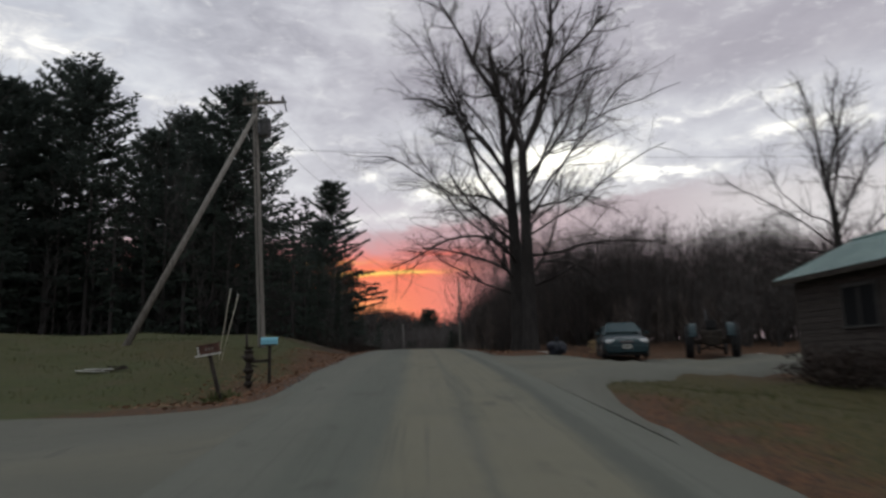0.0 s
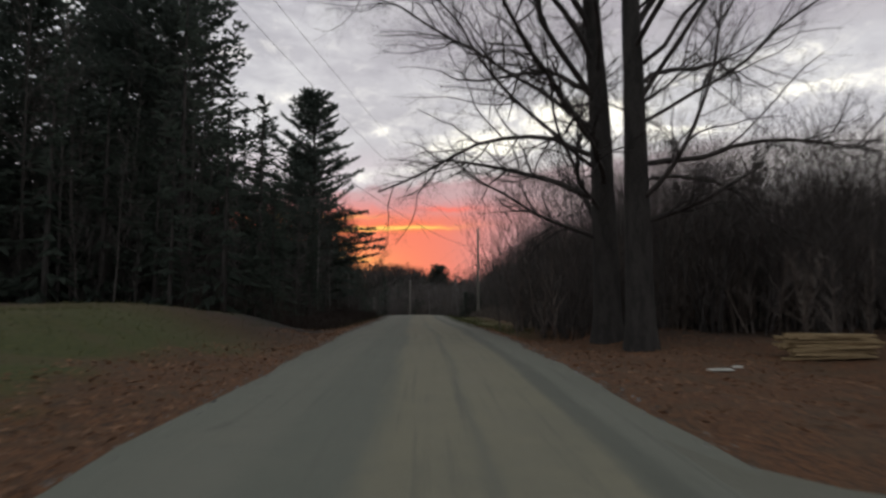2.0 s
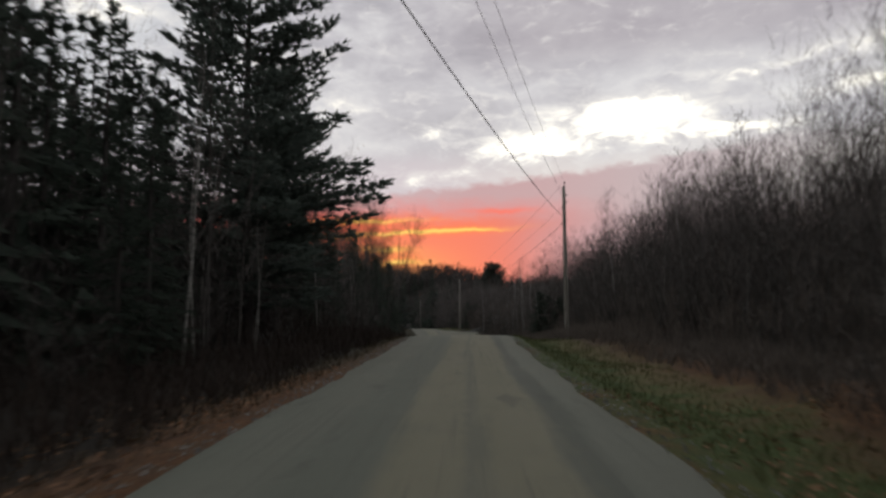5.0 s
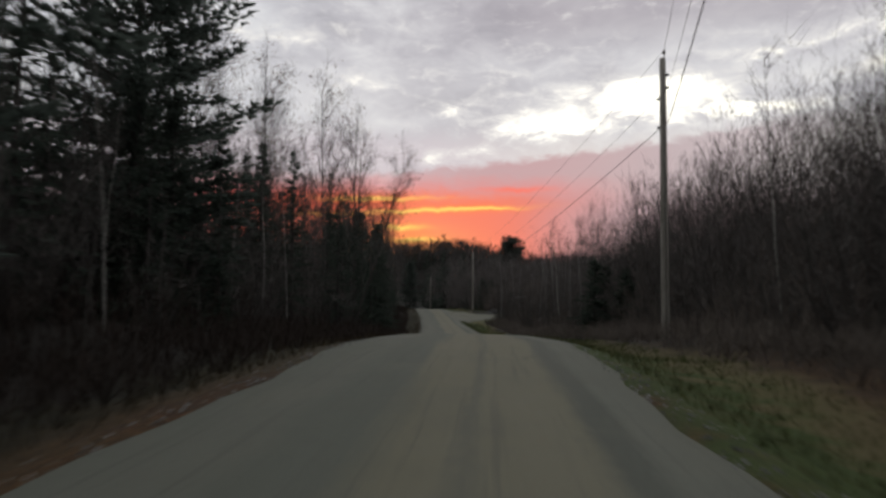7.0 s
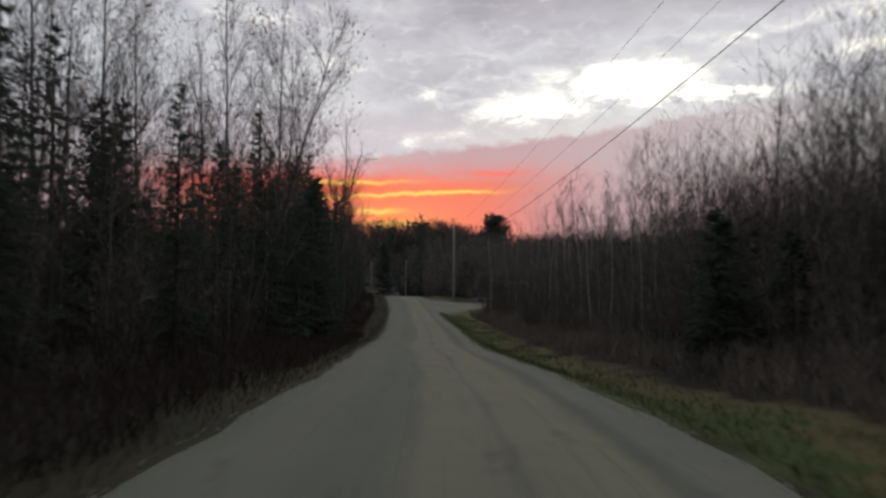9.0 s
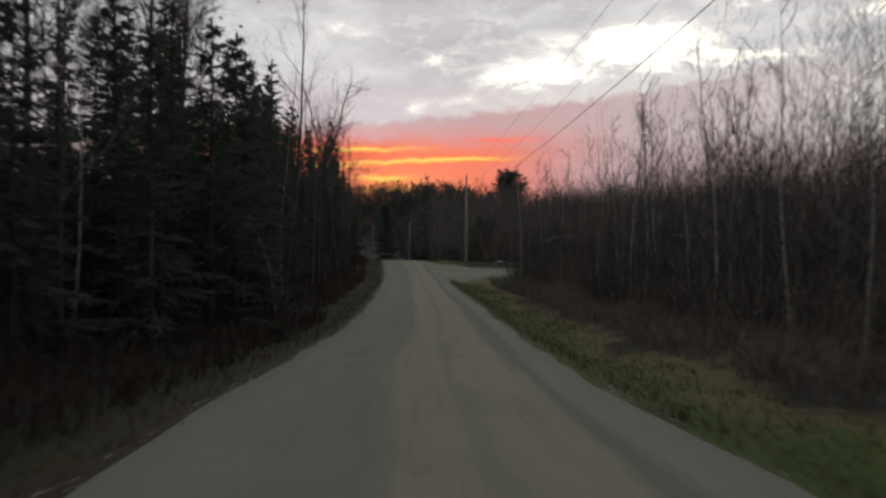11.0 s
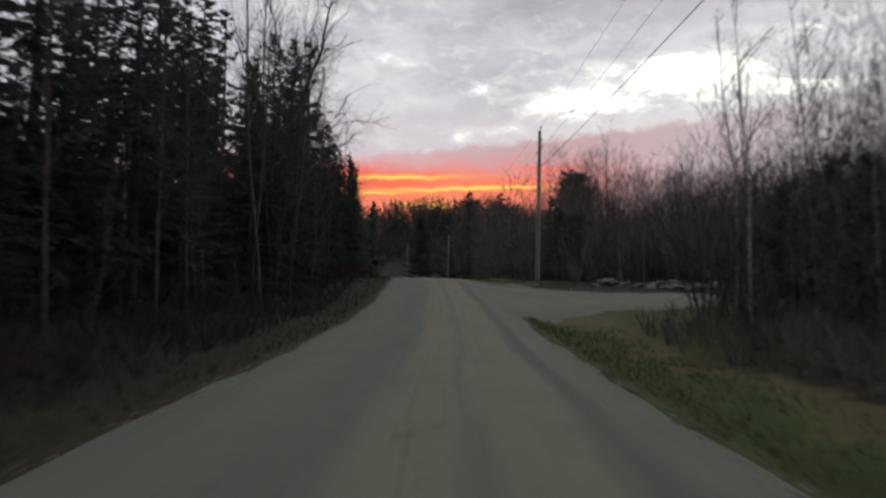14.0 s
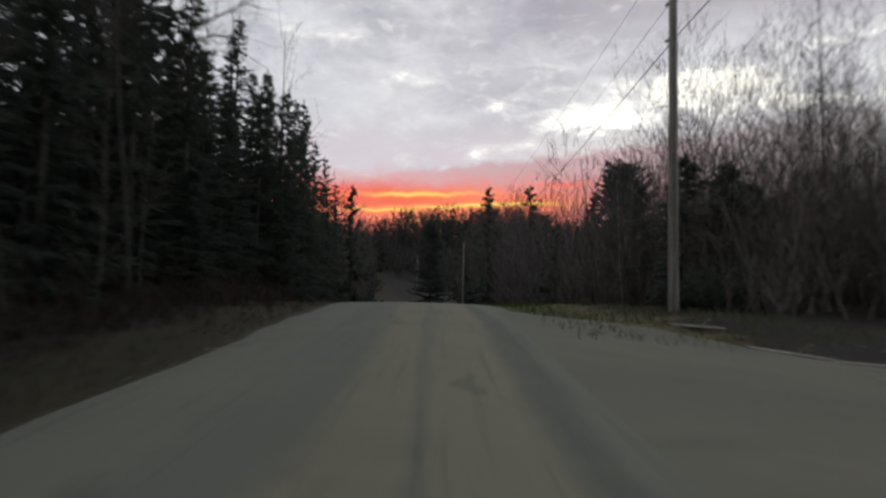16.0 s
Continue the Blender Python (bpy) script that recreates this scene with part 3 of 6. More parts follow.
def pine(name, label, group, seed, height, width, whorls=34, clear=0.2, blunt=0.45, dense=1.0, lift=0.1, tuft=1.0):
    """A white pine: whorls of level boughs that turn up at their ends, each carrying flat plumes of long needles."""
    rg = np.random.default_rng(seed)
    t = thing(name, label, "tree", group)
    trunk, crown, needles = Wood(), Wood(), Wood()
    pts, _ = bend_path((0, 0, -0.3), (0, 0, 1), height, 8, 0.02, 0.05, rg)
    trunk.limb(pts, height * 0.011 * (1 - 0.9 * np.linspace(0, 1, 9)) + 0.02, 7)
    for w in range(whorls):
        k0 = clear + (0.985 - clear) * (w + 0.5) / whorls
        kk = (k0 - clear) / (1 - clear)
        shape = (0.62 + 0.38 * min(1, kk / 0.22)) * ((1 - kk) ** 0.75 * (1 - blunt) + blunt * math.sqrt(max(0.0, 1 - kk * kk))) + 0.03
        turn = rg.uniform(0, 6.28)
        arms = int(rg.integers(4, 7)) + 2 * (kk > 0.55)
        for b in range(arms):
            if rg.uniform() < 0.12:
                continue
            k = k0 + rg.uniform(-0.4, 0.4) / whorls * (1 - clear)
            j = min(int(k * 8), 7)
            p = pts[j] + (pts[j + 1] - pts[j]) * (k * 8 - j)
            ln = width * shape * rg.uniform(0.6, 1.12)
            a = turn + 2 * math.pi * b / arms + rg.uniform(-0.35, 0.35)
            d = np.array([math.cos(a), math.sin(a), rg.uniform(-0.12, 0.12) + 0.5 * kk])
            bp, _ = bend_path(p, d, ln, 5, 0.07, lift * (0.4 + kk), rg)
            crown.limb(bp[[0, 2, 4, 5]], np.array([0.05, 0.035, 0.02, 0.008]) * (0.35 + height / 32), 3)
            for s in np.linspace(0.14, 1.0, max(6, int(ln * 3.0 * dense))):
                i = min(int(s * 5), 4)
                q = bp[i] + (bp[i + 1] - bp[i]) * (s * 5 - i)
                ax = unit(bp[i + 1] - bp[i])
                flat = unit(np.cross(ax, (0, 0, 1)))
                for sgn in (-1, 1):
                    sub = unit(ax * rg.uniform(0.6, 1.1) + flat * sgn * rg.uniform(0.45, 0.9) + np.array([0, 0, rg.uniform(-0.08, 0.22)]))
                    l2 = (0.42 + 0.3 * ln * (1.0 - s) ** 0.8) * rg.uniform(0.6, 1.15)
                    side = unit(np.cross(sub, (0, 0, 1)))
                    for m in np.linspace(0.15, 1.0, max(2, int(l2 * 3.0 * dense))):
                        c = q + sub * (l2 * m)
                        for u in (-0.8, -0.3, 0.2, 0.7):
                            nd = unit(sub + side * (u + rg.normal(0, 0.22)) + np.array([0, 0, rg.normal(0.06, 0.2)])) * rg.uniform(0.3, 0.52)
                            needles.twig(c, nd, tuft * rg.uniform(0.04, 0.08), unit(np.cross(nd, rg.normal(0, 1, 3))))
    trunk.build("trunk", BARK, t)
    crown.build("bough", BARK, t)
    needles.build("crown", PINE_NEEDLE, t, False)
    return t


def at(x, y, turn=0.0, size=1.0, sink=0.0):
    return pose(x, y, z_at(x, y) - sink, 0, 0, turn) @ Matrix.Diagonal((size, size, size, 1))


class Kind:
    """Trees of one kind: the first is the model, the others copies of it."""

    def __init__(self, models):
        self.models, self.used = models, [False] * len(models)

    def plant(self, i, m):
        i %= len(self.models)
        if self.used[i]:
            return copy_thing(self.models[i], m)
        self.used[i] = True
        self.models[i].matrix_basis = m
        return self.models[i]


def big_maple(seed, height, base_r, label, first, reach, limbs=17, fine=9, group="old maples by the drive", facing=0.0, fan=math.pi, forks=3, steep=0.0):
    """An old maple: a thick trunk parting high up, limbs leaving it steeply and arching out to a domed crown of fine twigs.
    facing and fan: the side towards which the limbs spread, in radians."""
    rg = np.random.default_rng(seed)
    t = thing("maple_tree", label, "tree", group)
    trunk, crown = Wood(), Wood()
    stem = height * 0.54
    pts, _ = bend_path((0, 0, -0.4), (0.0, 0.0, 1), stem, 12, 0.012, 0.05, rg)
    rad = base_r * (1 - 0.4 * np.linspace(0, 1, 13) ** 1.3)
    rad[0], rad[1] = base_r * 1.45, base_r * 1.08
    trunk.limb(pts, rad, 12)
    hub = np.array([math.cos(facing) * reach * 0.18 * (fan < 3), math.sin(facing) * reach * 0.18 * (fan < 3), height * 0.58])
    size = np.array([reach, reach, height * 0.44])

    def to_dome(p, d):
        """The way from p along d to the crown's outer shell."""
        a, b = (p - hub) / size, d / size
        k = a @ b
        return max(1.5, (-k + math.sqrt(max(0.0, k * k - (b @ b) * (a @ a - 1)))) / (b @ b))

    opt = dict(levels=3, solid=2, steps=(9, 6, 3, 2), wander=(0.13, 0.21, 0.24, 0.25), lift=(0.0, 0.025, 0.02, 0.0), sides=(6, 4, 3, 3), kids=(18, 13, fine, 0),
               start=(0.22, 0.08, 0.1, 0), angle=((22, 52), (25, 58), (25, 65), (20, 50)), ratio=((0.24, 0.42), (0.3, 0.5), (0.35, 0.6), (0.4, 0.6)), thin=0.7)
    for i in range(limbs):
        g = i / (limbs - 1)
        f = first + (0.97 - first) * g
        j = min(int(f * 12), 11)
        q = pts[j] + (pts[j + 1] - pts[j]) * (f * 12 - j)
        a = facing + fan * (((i * 0.618 + 0.5) % 1.0) * 2 - 1) + rg.uniform(-0.2, 0.2)
        up = radians(80 - steep - (44 - steep * 0.5) * g ** 0.7 + rg.uniform(-8, 8))
        d = np.array([math.cos(a) * math.sin(up), math.sin(a) * math.sin(up), math.cos(up)])
        opt["lift"] = (0.035 if g < 0.15 else -0.005, 0.025, 0.02, 0.0)
        grow(crown, q, d, to_dome(q, d) * rg.uniform(0.8, 0.93), base_r * rg.uniform(0.13, 0.27), 0, rg, opt)
    opt["lift"] = (0.03, 0.025, 0.02, 0.0)
    for i in range(forks):
        a = facing + i * 2.1 + rg.uniform(-0.5, 0.5)
        d = unit(np.array([math.cos(a) * 0.3, math.sin(a) * 0.3, 1.0]))
        grow(crown, pts[-1] - d * 0.3, d, to_dome(pts[-1], d), base_r * (0.5 - 0.08 * i), 0, rg, opt)
    trunk.build("trunk", MAPLE_BARK, t)
    crown.build("crown", MAPLE_TWIG, t)
    return t


# old maples beside the drive, and the one behind the house
big_maple(11, 25.5, 0.5, "old leafless maple with a dark thick trunk", 0.29, 9.3, 19, 12, facing=math.pi, fan=1.75).matrix_basis = at(6.95, 48.2)
big_maple(12, 24.5, 0.46, "leafless maple with a dark trunk beside another", 0.34, 9.3, 14, 12, facing=-0.1, fan=1.3, forks=2).matrix_basis = at(7.05, 44.9)
big_maple(13, 17.5, 0.3, "leafless spreading tree behind the house", 0.36, 7.4, 14, 7, fan=3.1).matrix_basis = at(27.0, 44.0, 70)

big_maple(14, 24.0, 0.27, "tall leafless tree rising behind the spruces", 0.5, 5.0, 13, 7, "bare trees", fan=3.1, steep=34).matrix_basis = at(-16.4, 207, 0)

PINES = Kind([pine("white_pine", "tall dark white pine with level boughs", "tall pines", 21, 26.0, 7.8, 48, 0.06, 0.85, 0.7, 0.04, 1.6),
              pine("white_pine", "white pine with spaced level boughs at the roadside", "tall pines", 22, 20.5, 6.2, 30, 0.07, 0.45, 0.95, 0.04, 1.3),
              pine("white_pine", "broad round-headed white pine above the far woods", "tall pines", 23, 19.0, 5.6, 30, 0.2, 0.9, 1.1, 0.06, 1.5)])
for x, y, i, turn, size in ((-17.5, 71, 0, 0, 1.02), (-29, 65, 0, 130, 1.0), (-8.4, 85.5, 1, 20, 1.0), (-37, 70, 0, 250, 0.98), (-12.6, 105, 1, 200, 0.95),
                            (-44, 60, 1, 90, 1.25), (-24, 76, 0, 300, 0.95), (-21, 82, 1, 100, 1.1), (-34, 61, 1, 40, 1.15), (-22.5, 63, 1, 210, 0.95), (13.6, 299, 2, 60, 1.28), (-36, 330, 1, 10, 0.8), (-40.5, 326, 1, 80, 0.84), (-22, 330, 1, 140, 0.9), (-8, 305, 1, 200, 0.72), (-3, 309, 1, 20, 0.74)):
    PINES.plant(i, at(x, y, turn, size))

SPRUCES = Kind([spruce("spruce", "dark green pointed spruce in the roadside woods", "spruces", 31, 13.0, 2.9, 140, 0.02, 9, 0.45),
                spruce("spruce", "dark green pointed spruce in the roadside woods", "spruces", 32, 10.0, 2.5, 115, 0.02, 9, 0.45),
                spruce("spruce", "slender dark spruce in the roadside woods", "spruces", 33, 16.0, 2.8, 145, 0.05, 9, 0.47),
                spruce("young_spruce", "small bushy dark green young spruce", "young spruces", 34, 4.6, 1.9, 80, 0.02, 8, 0.5)])


class Joined:
    """Trees too deep in the woods to be told apart: copies of one model, gathered into one mesh."""

    def __init__(self, models):
        self.parts, self.models, self.where = [], models, [[] for _ in models]
        for m in models:
            self.parts.append([(o.data.materials[0], np.array([v.co for v in o.data.vertices]), [tuple(p.vertices) for p in o.data.polygons]) for o in m.children])
            for o in (*m.children, m):
                bpy.data.objects.remove(o)

    def plant(self, i, m):
        self.where[i % len(self.where)].append(m)

    def finish(self, name, label):
        by = {}
        for parts, spots in zip(self.parts, self.where):
            for mat, v, f in parts:
                vs, fs = by.setdefault(mat.name, (mat, [], []))[1:]
                for m in spots:
                    o = sum(len(a) for a in vs)
                    a = np.array(m)
                    vs.append(v @ a[:3, :3].T + a[:3, 3])
                    fs.extend(tuple(k + o for k in p) for p in f)
        for mat, vs, fs in by.values():
            tagged(mesh_object(name, np.concatenate(vs).tolist(), fs, mat), label, "woods", kind="stuff")


DEEP = Joined([spruce("spruce", "", "", 35, 9.0, 2.9, 50, 0.02, 5, 1.05), spruce("spruce", "", "", 36, 13.0, 3.2, 58, 0.02, 5, 1.05),
               spruce("spruce", "", "", 37, 11.0, 2.6, 50, 0.02, 5, 1.05)])
FAR = Joined([spruce("spruce", "", "", 38, 10.0, 4.0, 46, 0.02, 4, 2.6), spruce("spruce", "", "", 39, 13.0, 3.8, 52, 0.02, 4, 2.6),
              bare_tree("bare_tree", "", "", 47, 12.0, BARK, TWIG, 1.15, 10, kids=(6, 5, 0, 0), first=0.12, twig_r=0.045)])

def alder(seed, height, stems):
    """A bush of many leafless stems from one root."""
    rg = np.random.default_rng(seed)
    t = thing("alder_bush", "dense leafless brown bush of many stems", "bush", "bushes at the woods' edge")
    stem, twigs = Wood(), Wood()
    opt = dict(levels=2, solid=0, steps=(3, 2, 1, 1), wander=(0.12, 0.16, 0.2, 0.2), lift=(0.1, 0.06, 0.05, 0.03), sides=(3, 3, 3, 3), kids=(7, 5, 0, 0),
               start=(0.1, 0.1, 0.15, 0), angle=((22, 55), (22, 60), (25, 60), (20, 50)), ratio=((0.35, 0.6), (0.38, 0.65), (0.45, 0.7), (0.4, 0.6)), thin=1.0)
    for _ in range(stems):
        a, k = rg.uniform(0, 6.28), rg.uniform(0.05, 0.55)
        pts, _ = bend_path((0.25 * math.cos(a), 0.25 * math.sin(a), -0.1), (math.cos(a) * k, math.sin(a) * k, 1), height * rg.uniform(0.6, 1.05), 5, 0.08, 0.03, rg)
        stem.limb(pts[[0, 2, 5]], [0.035, 0.024, 0.01], 3)
        for j in range(1, 6):
            for _ in range(2):
                b = rg.uniform(0, 6.28)
                grow(twigs, pts[j], (math.cos(b), math.sin(b), rg.uniform(0.4, 1.4)), height * 0.24 * rg.uniform(0.6, 1.2), 0.02, 1, rg, opt)
    stem.build("stem", BARK, t)
    twigs.build("crown", TWIG, t, False)
    return t


ALDERS = Kind([alder(101, 4.6, 11), alder(102, 6.2, 13), alder(103, 3.4, 10)])
GREYS = Kind([bare_tree("bare_tree", "leafless grey-barked tree in the woods", "bare trees", 41, 13.0, GREYWOOD, TWIG, 0.8, 13),
              bare_tree("bare_tree", "leafless dark-barked tree in the woods", "bare trees", 42, 16.0, BARK, TWIG, 0.85, 14),
              bare_tree("bare_tree", "thin leafless tree with upswept twigs", "bare trees", 43, 11.0, GREYWOOD, TWIG, 0.65, 14),
              bare_tree("bare_tree", "tall thin poplar with a few last leaves", "bare trees", 44, 19.0, BARK, TWIG, 0.8, 28, 2, leaves=17, kids=(11, 11, 0, 0), first=0.34, twig_r=0.022)])
BIRCHES = Kind([bare_tree("birch", "slender leafless birch with pale bark", "birches", 51, 11.5, BIRCH, TWIG, 0.6, 12, lean=0.05),
                bare_tree("birch", "slender leafless birch with pale bark", "birches", 52, 9.5, BIRCH, TWIG, 0.6, 11, lean=-0.08)])
SAPLINGS = Kind([bare_tree("sapling", "thin grey leafless sapling", "saplings", 61, 7.5, GREYWOOD, TWIG, 0.85, 12, 2, base_r=0.045, first=0.1, kids=(6, 6, 0, 0)),
                 bare_tree("sapling", "thin dark leafless sapling", "saplings", 62, 6.0, BARK, TWIG, 0.95, 12, 2, base_r=0.04, first=0.08, kids=(6, 6, 0, 0)),
                 bare_tree("sapling", "tall thin leafless sapling", "saplings", 63, 9.0, GREYWOOD, TWIG, 0.7, 13, 2, base_r=0.055, first=0.12, kids=(6, 6, 0, 0))])

# trees that stand out
for x, y, i, size in ((-12.1, 139.4, 3, 1.18), (-10.4, 143.5, 3, 0.9), (-14.5, 129, 3, 0.9), (-18, 131, 3, 1.0), (-10.5, 122, 2, 1.0), (-11.0, 146, 3, 0.86), (-13.8, 141, 3, 0.8), (-16.5, 118, 3, 0.9), (-19.5, 122, 3, 1.0), (-15.5, 112, 1, 1.0), (-17.5, 140, 3, 0.95), (-13.5, 203, 1, 0.9), (-12.5, 196, 1, 0.8)):
    GREYS.plant(i, at(x, y, 37 * y % 360, size))
for x, y, i, size in ((-7.9, 142, 1, 0.98), (-8.4, 146, 1, 1.08), (-9.8, 143.5, 0, 0.85), (-9.0, 149, 1, 1.1), (-7.6, 137, 1, 0.8), (-9.2, 138.5, 1, 0.95), (-10.8, 140.5, 0, 0.85), (-10.5, 135, 1, 0.9), (-8.4, 133, 1, 0.78),
                      (-11.5, 147.5, 0, 0.95), (-9.6, 152, 0, 0.9), (5.4, 214, 3, 1.0), (-14.0, 128, 1, 1.05), (-12.6, 127, 1, 1.0), (-12.2, 118, 0, 0.9), (8.0, 119, 3, 0.95), (9.0, 121, 3, 0.9), (10.6, 123, 3, 0.95), (9.6, 118, 3, 0.8), (12.0, 117.5, 3, 0.9), (3.9, 212, 3, 1.1), (2.9, 214, 3, 1.25),
                      (4.6, 214.5, 3, 1.2), (-14.6, 184, 0, 0.95), (-12.9, 190, 2, 0.8), (-13.0, 168, 2, 1.0), (-10.6, 158, 0, 1.0)):
    SPRUCES.plant(i, at(x, y, 53 * y % 360, size))

for x, y, i, size in ((6.6, 178.0, 3, 0.95), (8.2, 178.6, 3, 1.15), (7.6, 175.6, 3, 1.0)):
    SPRUCES.plant(i, at(x, y, 53 * y % 360, size))
for x, y, i, size in ((5.2, 178.2, 0, 0.85), (6.9, 176.5, 1, 1.1), (4.9, 176.0, 1, 0.95), (6.0, 179.2, 0, 0.9), (7.6, 178.0, 0, 1.0)):
    BIRCHES.plant(i, at(x, y, 71 * y % 360, size))
for x, y, i, size in ((4.5, 178.4, 1, 0.8), (5.6, 179.6, 0, 0.9), (7.4, 179.6, 1, 0.9), (4.6, 174.5, 0, 0.8)):
    ALDERS.plant(i, at(x, y, 29 * y % 360, size))
for x, y, i, size in ((2.6, 222, 1, 0.62), (4.4, 224, 0, 0.56), (3.2, 227, 1, 0.72), (5.8, 219.5, 1, 0.5), (6.6, 224, 0, 0.5), (2.0, 229, 0, 0.55)):
    SPRUCES.plant(i, at(x, y, 53 * y % 360, size))
GREYS.plant(3, pose(-7.0, 124, z_at(-7.0, 124), 0, 14, 0) @ Matrix.Diagonal((0.56, 0.56, 0.56, 1)))

rg_wood = np.random.default_rng(7)
taken = [(7.05, 48.2), (7.21, 45.2), (-8.4, 85.5)]


def free(x, y, gap):
    return all((x - a) ** 2 + (y - b) ** 2 > gap * gap for a, b in taken)


def clear_of_open(x, y):
    """Away from the road, the drives and the yards."""
    if y < 56 and x < 0 or y < 41 and x > 0:
        return False
    if 0 < x - road_x(y) < 13 and y < 50:
        return False
    if 206 < y < 400 and -5.5 < x - float(np.interp(y, (206.5, 300, 380, 400), (0.84, -12.6, -31.9, -36))) < 2.5:
        return False  # kept clear under the wires
    if 225 < y < 385 and -5 < x - road_x(y) < 8:
        return False
    return not (181 < y < 204.5 and 0 < x - road_x(y) < 30)


def scatter(side_of, d0, d1, y0, y1, count, gap, choose, lo=0.8, hi=1.15):
    for _ in range(count):
        for _ in range(12):
            y = rg_wood.uniform(y0, y1)
            x = float(road_x(y)) + side_of * (HALF + rg_wood.uniform(d0, d1))
            if clear_of_open(x, y) and free(x, y, gap):
                taken.append((x, y))
                kind, i = choose(rg_wood)
                kind.plant(i, at(x, y, rg_wood.uniform(0, 360), rg_wood.uniform(lo, hi), 0.05))
                break


def mixed(spr, gre, bir, sap, deep=0.0, greys=(0, 1, 2)):
    def f(rg):
        k = rg.uniform(0, spr + gre + bir + sap + deep)
        for kind, share, top in ((SPRUCES, spr, 4), (GREYS, gre, 3), (BIRCHES, bir, 2), (SAPLINGS, sap, 3), (DEEP, deep, 3)):
            if k < share:
                return kind, int(rg.choice(greys)) if kind is GREYS else int(rg.integers(0, top))
            k -= share
        return SAPLINGS, 0

    return f


def bushes(rg):
    return ALDERS, int(rg.integers(0, 3))


# the left-hand woods
scatter(-1, 9, 44, 66, 100, 85, 1.6, mixed(0, 0, 0, 0, 1), 0.9, 1.3)
scatter(-1, 4.2, 8.0, 57, 103, 34, 1.3, mixed(2.5, 3, 1, 4), 0.5, 0.8)
scatter(-1, 4.2, 8.5, 103, 150, 40, 1.2, mixed(2.5, 4, 1, 4), 0.6, 0.85)
scatter(-1, 8.0, 16, 57, 108, 60, 1.3, mixed(1.5, 3, 0.5, 1, 5))
scatter(-1, 8.5, 18, 108, 150, 64, 1.3, mixed(1.5, 4, 0.5, 1, 4), 0.65, 0.95)
scatter(-1, 3.8, 5.6, 150, 205, 26, 1.2, mixed(0.5, 3, 0.6, 3), 0.8, 1.2)
scatter(-1, 5.2, 8.5, 150, 225, 60, 1.2, mixed(7, 2, 0.3, 1))
scatter(-1, 7.5, 15, 150, 225, 105, 1.2, mixed(1.5, 2, 0.2, 1, 7), 1.0, 1.4)
scatter(-1, 9, 20, 103, 135, 30, 1.2, mixed(0, 0, 0, 0, 1), 0.65, 0.88)
scatter(-1, 8, 20, 62, 86, 26, 1.2, mixed(0, 0, 0, 0, 1), 0.9, 1.25)
scatter(-1, 4.2, 9, 198, 232, 16, 1.0, mixed(1, 0, 0, 0), 0.8, 1.1)
scatter(-1, 6.5, 14, 190, 232, 20, 1.0, mixed(0, 0, 0, 0, 1), 1.2, 1.6)
scatter(-1, 4.0, 16, 222, 262, 60, 1.4, mixed(0.6, 0.6, 0, 0, 6), 0.9, 1.2)
scatter(-1, 15, 40, 60, 240, 105, 1.8, mixed(0, 0, 0, 0, 6), 0.8, 1.2)
scatter(-1, 5.5, 46, 57, 70, 70, 1.4, mixed(0.5, 1, 0, 0.5, 6), 0.9, 1.6)
scatter(-1, 4.0, 8.0, 57, 150, 40, 1.4, bushes, 0.6, 1.0)
# the right-hand woods
scatter(1, 2.8, 7.5, 50, 66, 26, 0.9, bushes, 0.7, 1.1)
scatter(1, 5.6, 8.5, 64, 181, 80, 1.1, bushes, 0.6, 1.1)
scatter(1, 8.0, 13, 46, 181, 62, 1.3, bushes, 0.9, 1.4)
scatter(1, 6.5, 11.0, 56, 181, 70, 1.0, mixed(0, 0.8, 3, 4, 0, (0, 2)), 0.75, 1.05)
scatter(1, 8.0, 12.0, 146, 160, 9, 1.0, mixed(0, 1, 2, 0, 0, (0, 2)), 0.95, 1.15)
scatter(1, 6.4, 9.0, 128, 176, 20, 0.9, mixed(0, 0, 1, 0), 0.6, 0.9)
scatter(1, 10, 18, 45, 181, 80, 1.2, mixed(0, 2, 3, 2, 0, (0, 2)), 0.7, 1.0)
scatter(1, 6.5, 18, 205, 240, 30, 1.2, mixed(0, 1, 1, 2), 0.5, 0.75)
scatter(1, 5.5, 14, 204, 236, 24, 1.2, bushes, 0.8, 1.2)
scatter(1, 30, 45, 178, 210, 24, 1.4, mixed(0, 1, 2, 2), 0.8, 1.0)
scatter(1, 13, 36, 198, 206, 24, 1.2, bushes, 0.9, 1.4)
scatter(1, 14, 40, 42, 60, 26, 1.3, mixed(0, 1, 0, 2, 0, (0, 2)), 0.65, 0.9)
scatter(1, 13, 34, 41, 50, 26, 1.3, bushes, 0.9, 1.4)
# the woods that close the view where the road drops and bends away
for y0, y1, half, count, lo, hi in ((244, 290, 42, 120, 0.6, 0.9), (285, 345, 62, 330, 0.9, 1.5), (410, 500, 150, 220, 1.1, 1.6)):
    for _ in range(count):
        y = rg_wood.uniform(y0, y1)
        x = float(road_x(y)) * 0.5 + rg_wood.uniform(-half, half)
        if abs(x - float(road_x(y))) > 4.5 and clear_of_open(x, y):
            FAR.plant(int(rg_wood.choice((0, 1, 2), p=(0.4, 0.25, 0.35))), at(x, y, rg_wood.uniform(0, 360), rg_wood.uniform(lo, hi), 0.1))
DEEP.finish("distant_woods", "dense dark spruces deep in the woods")
FAR.finish("distant_woods", "mixed dark woods that close the valley")


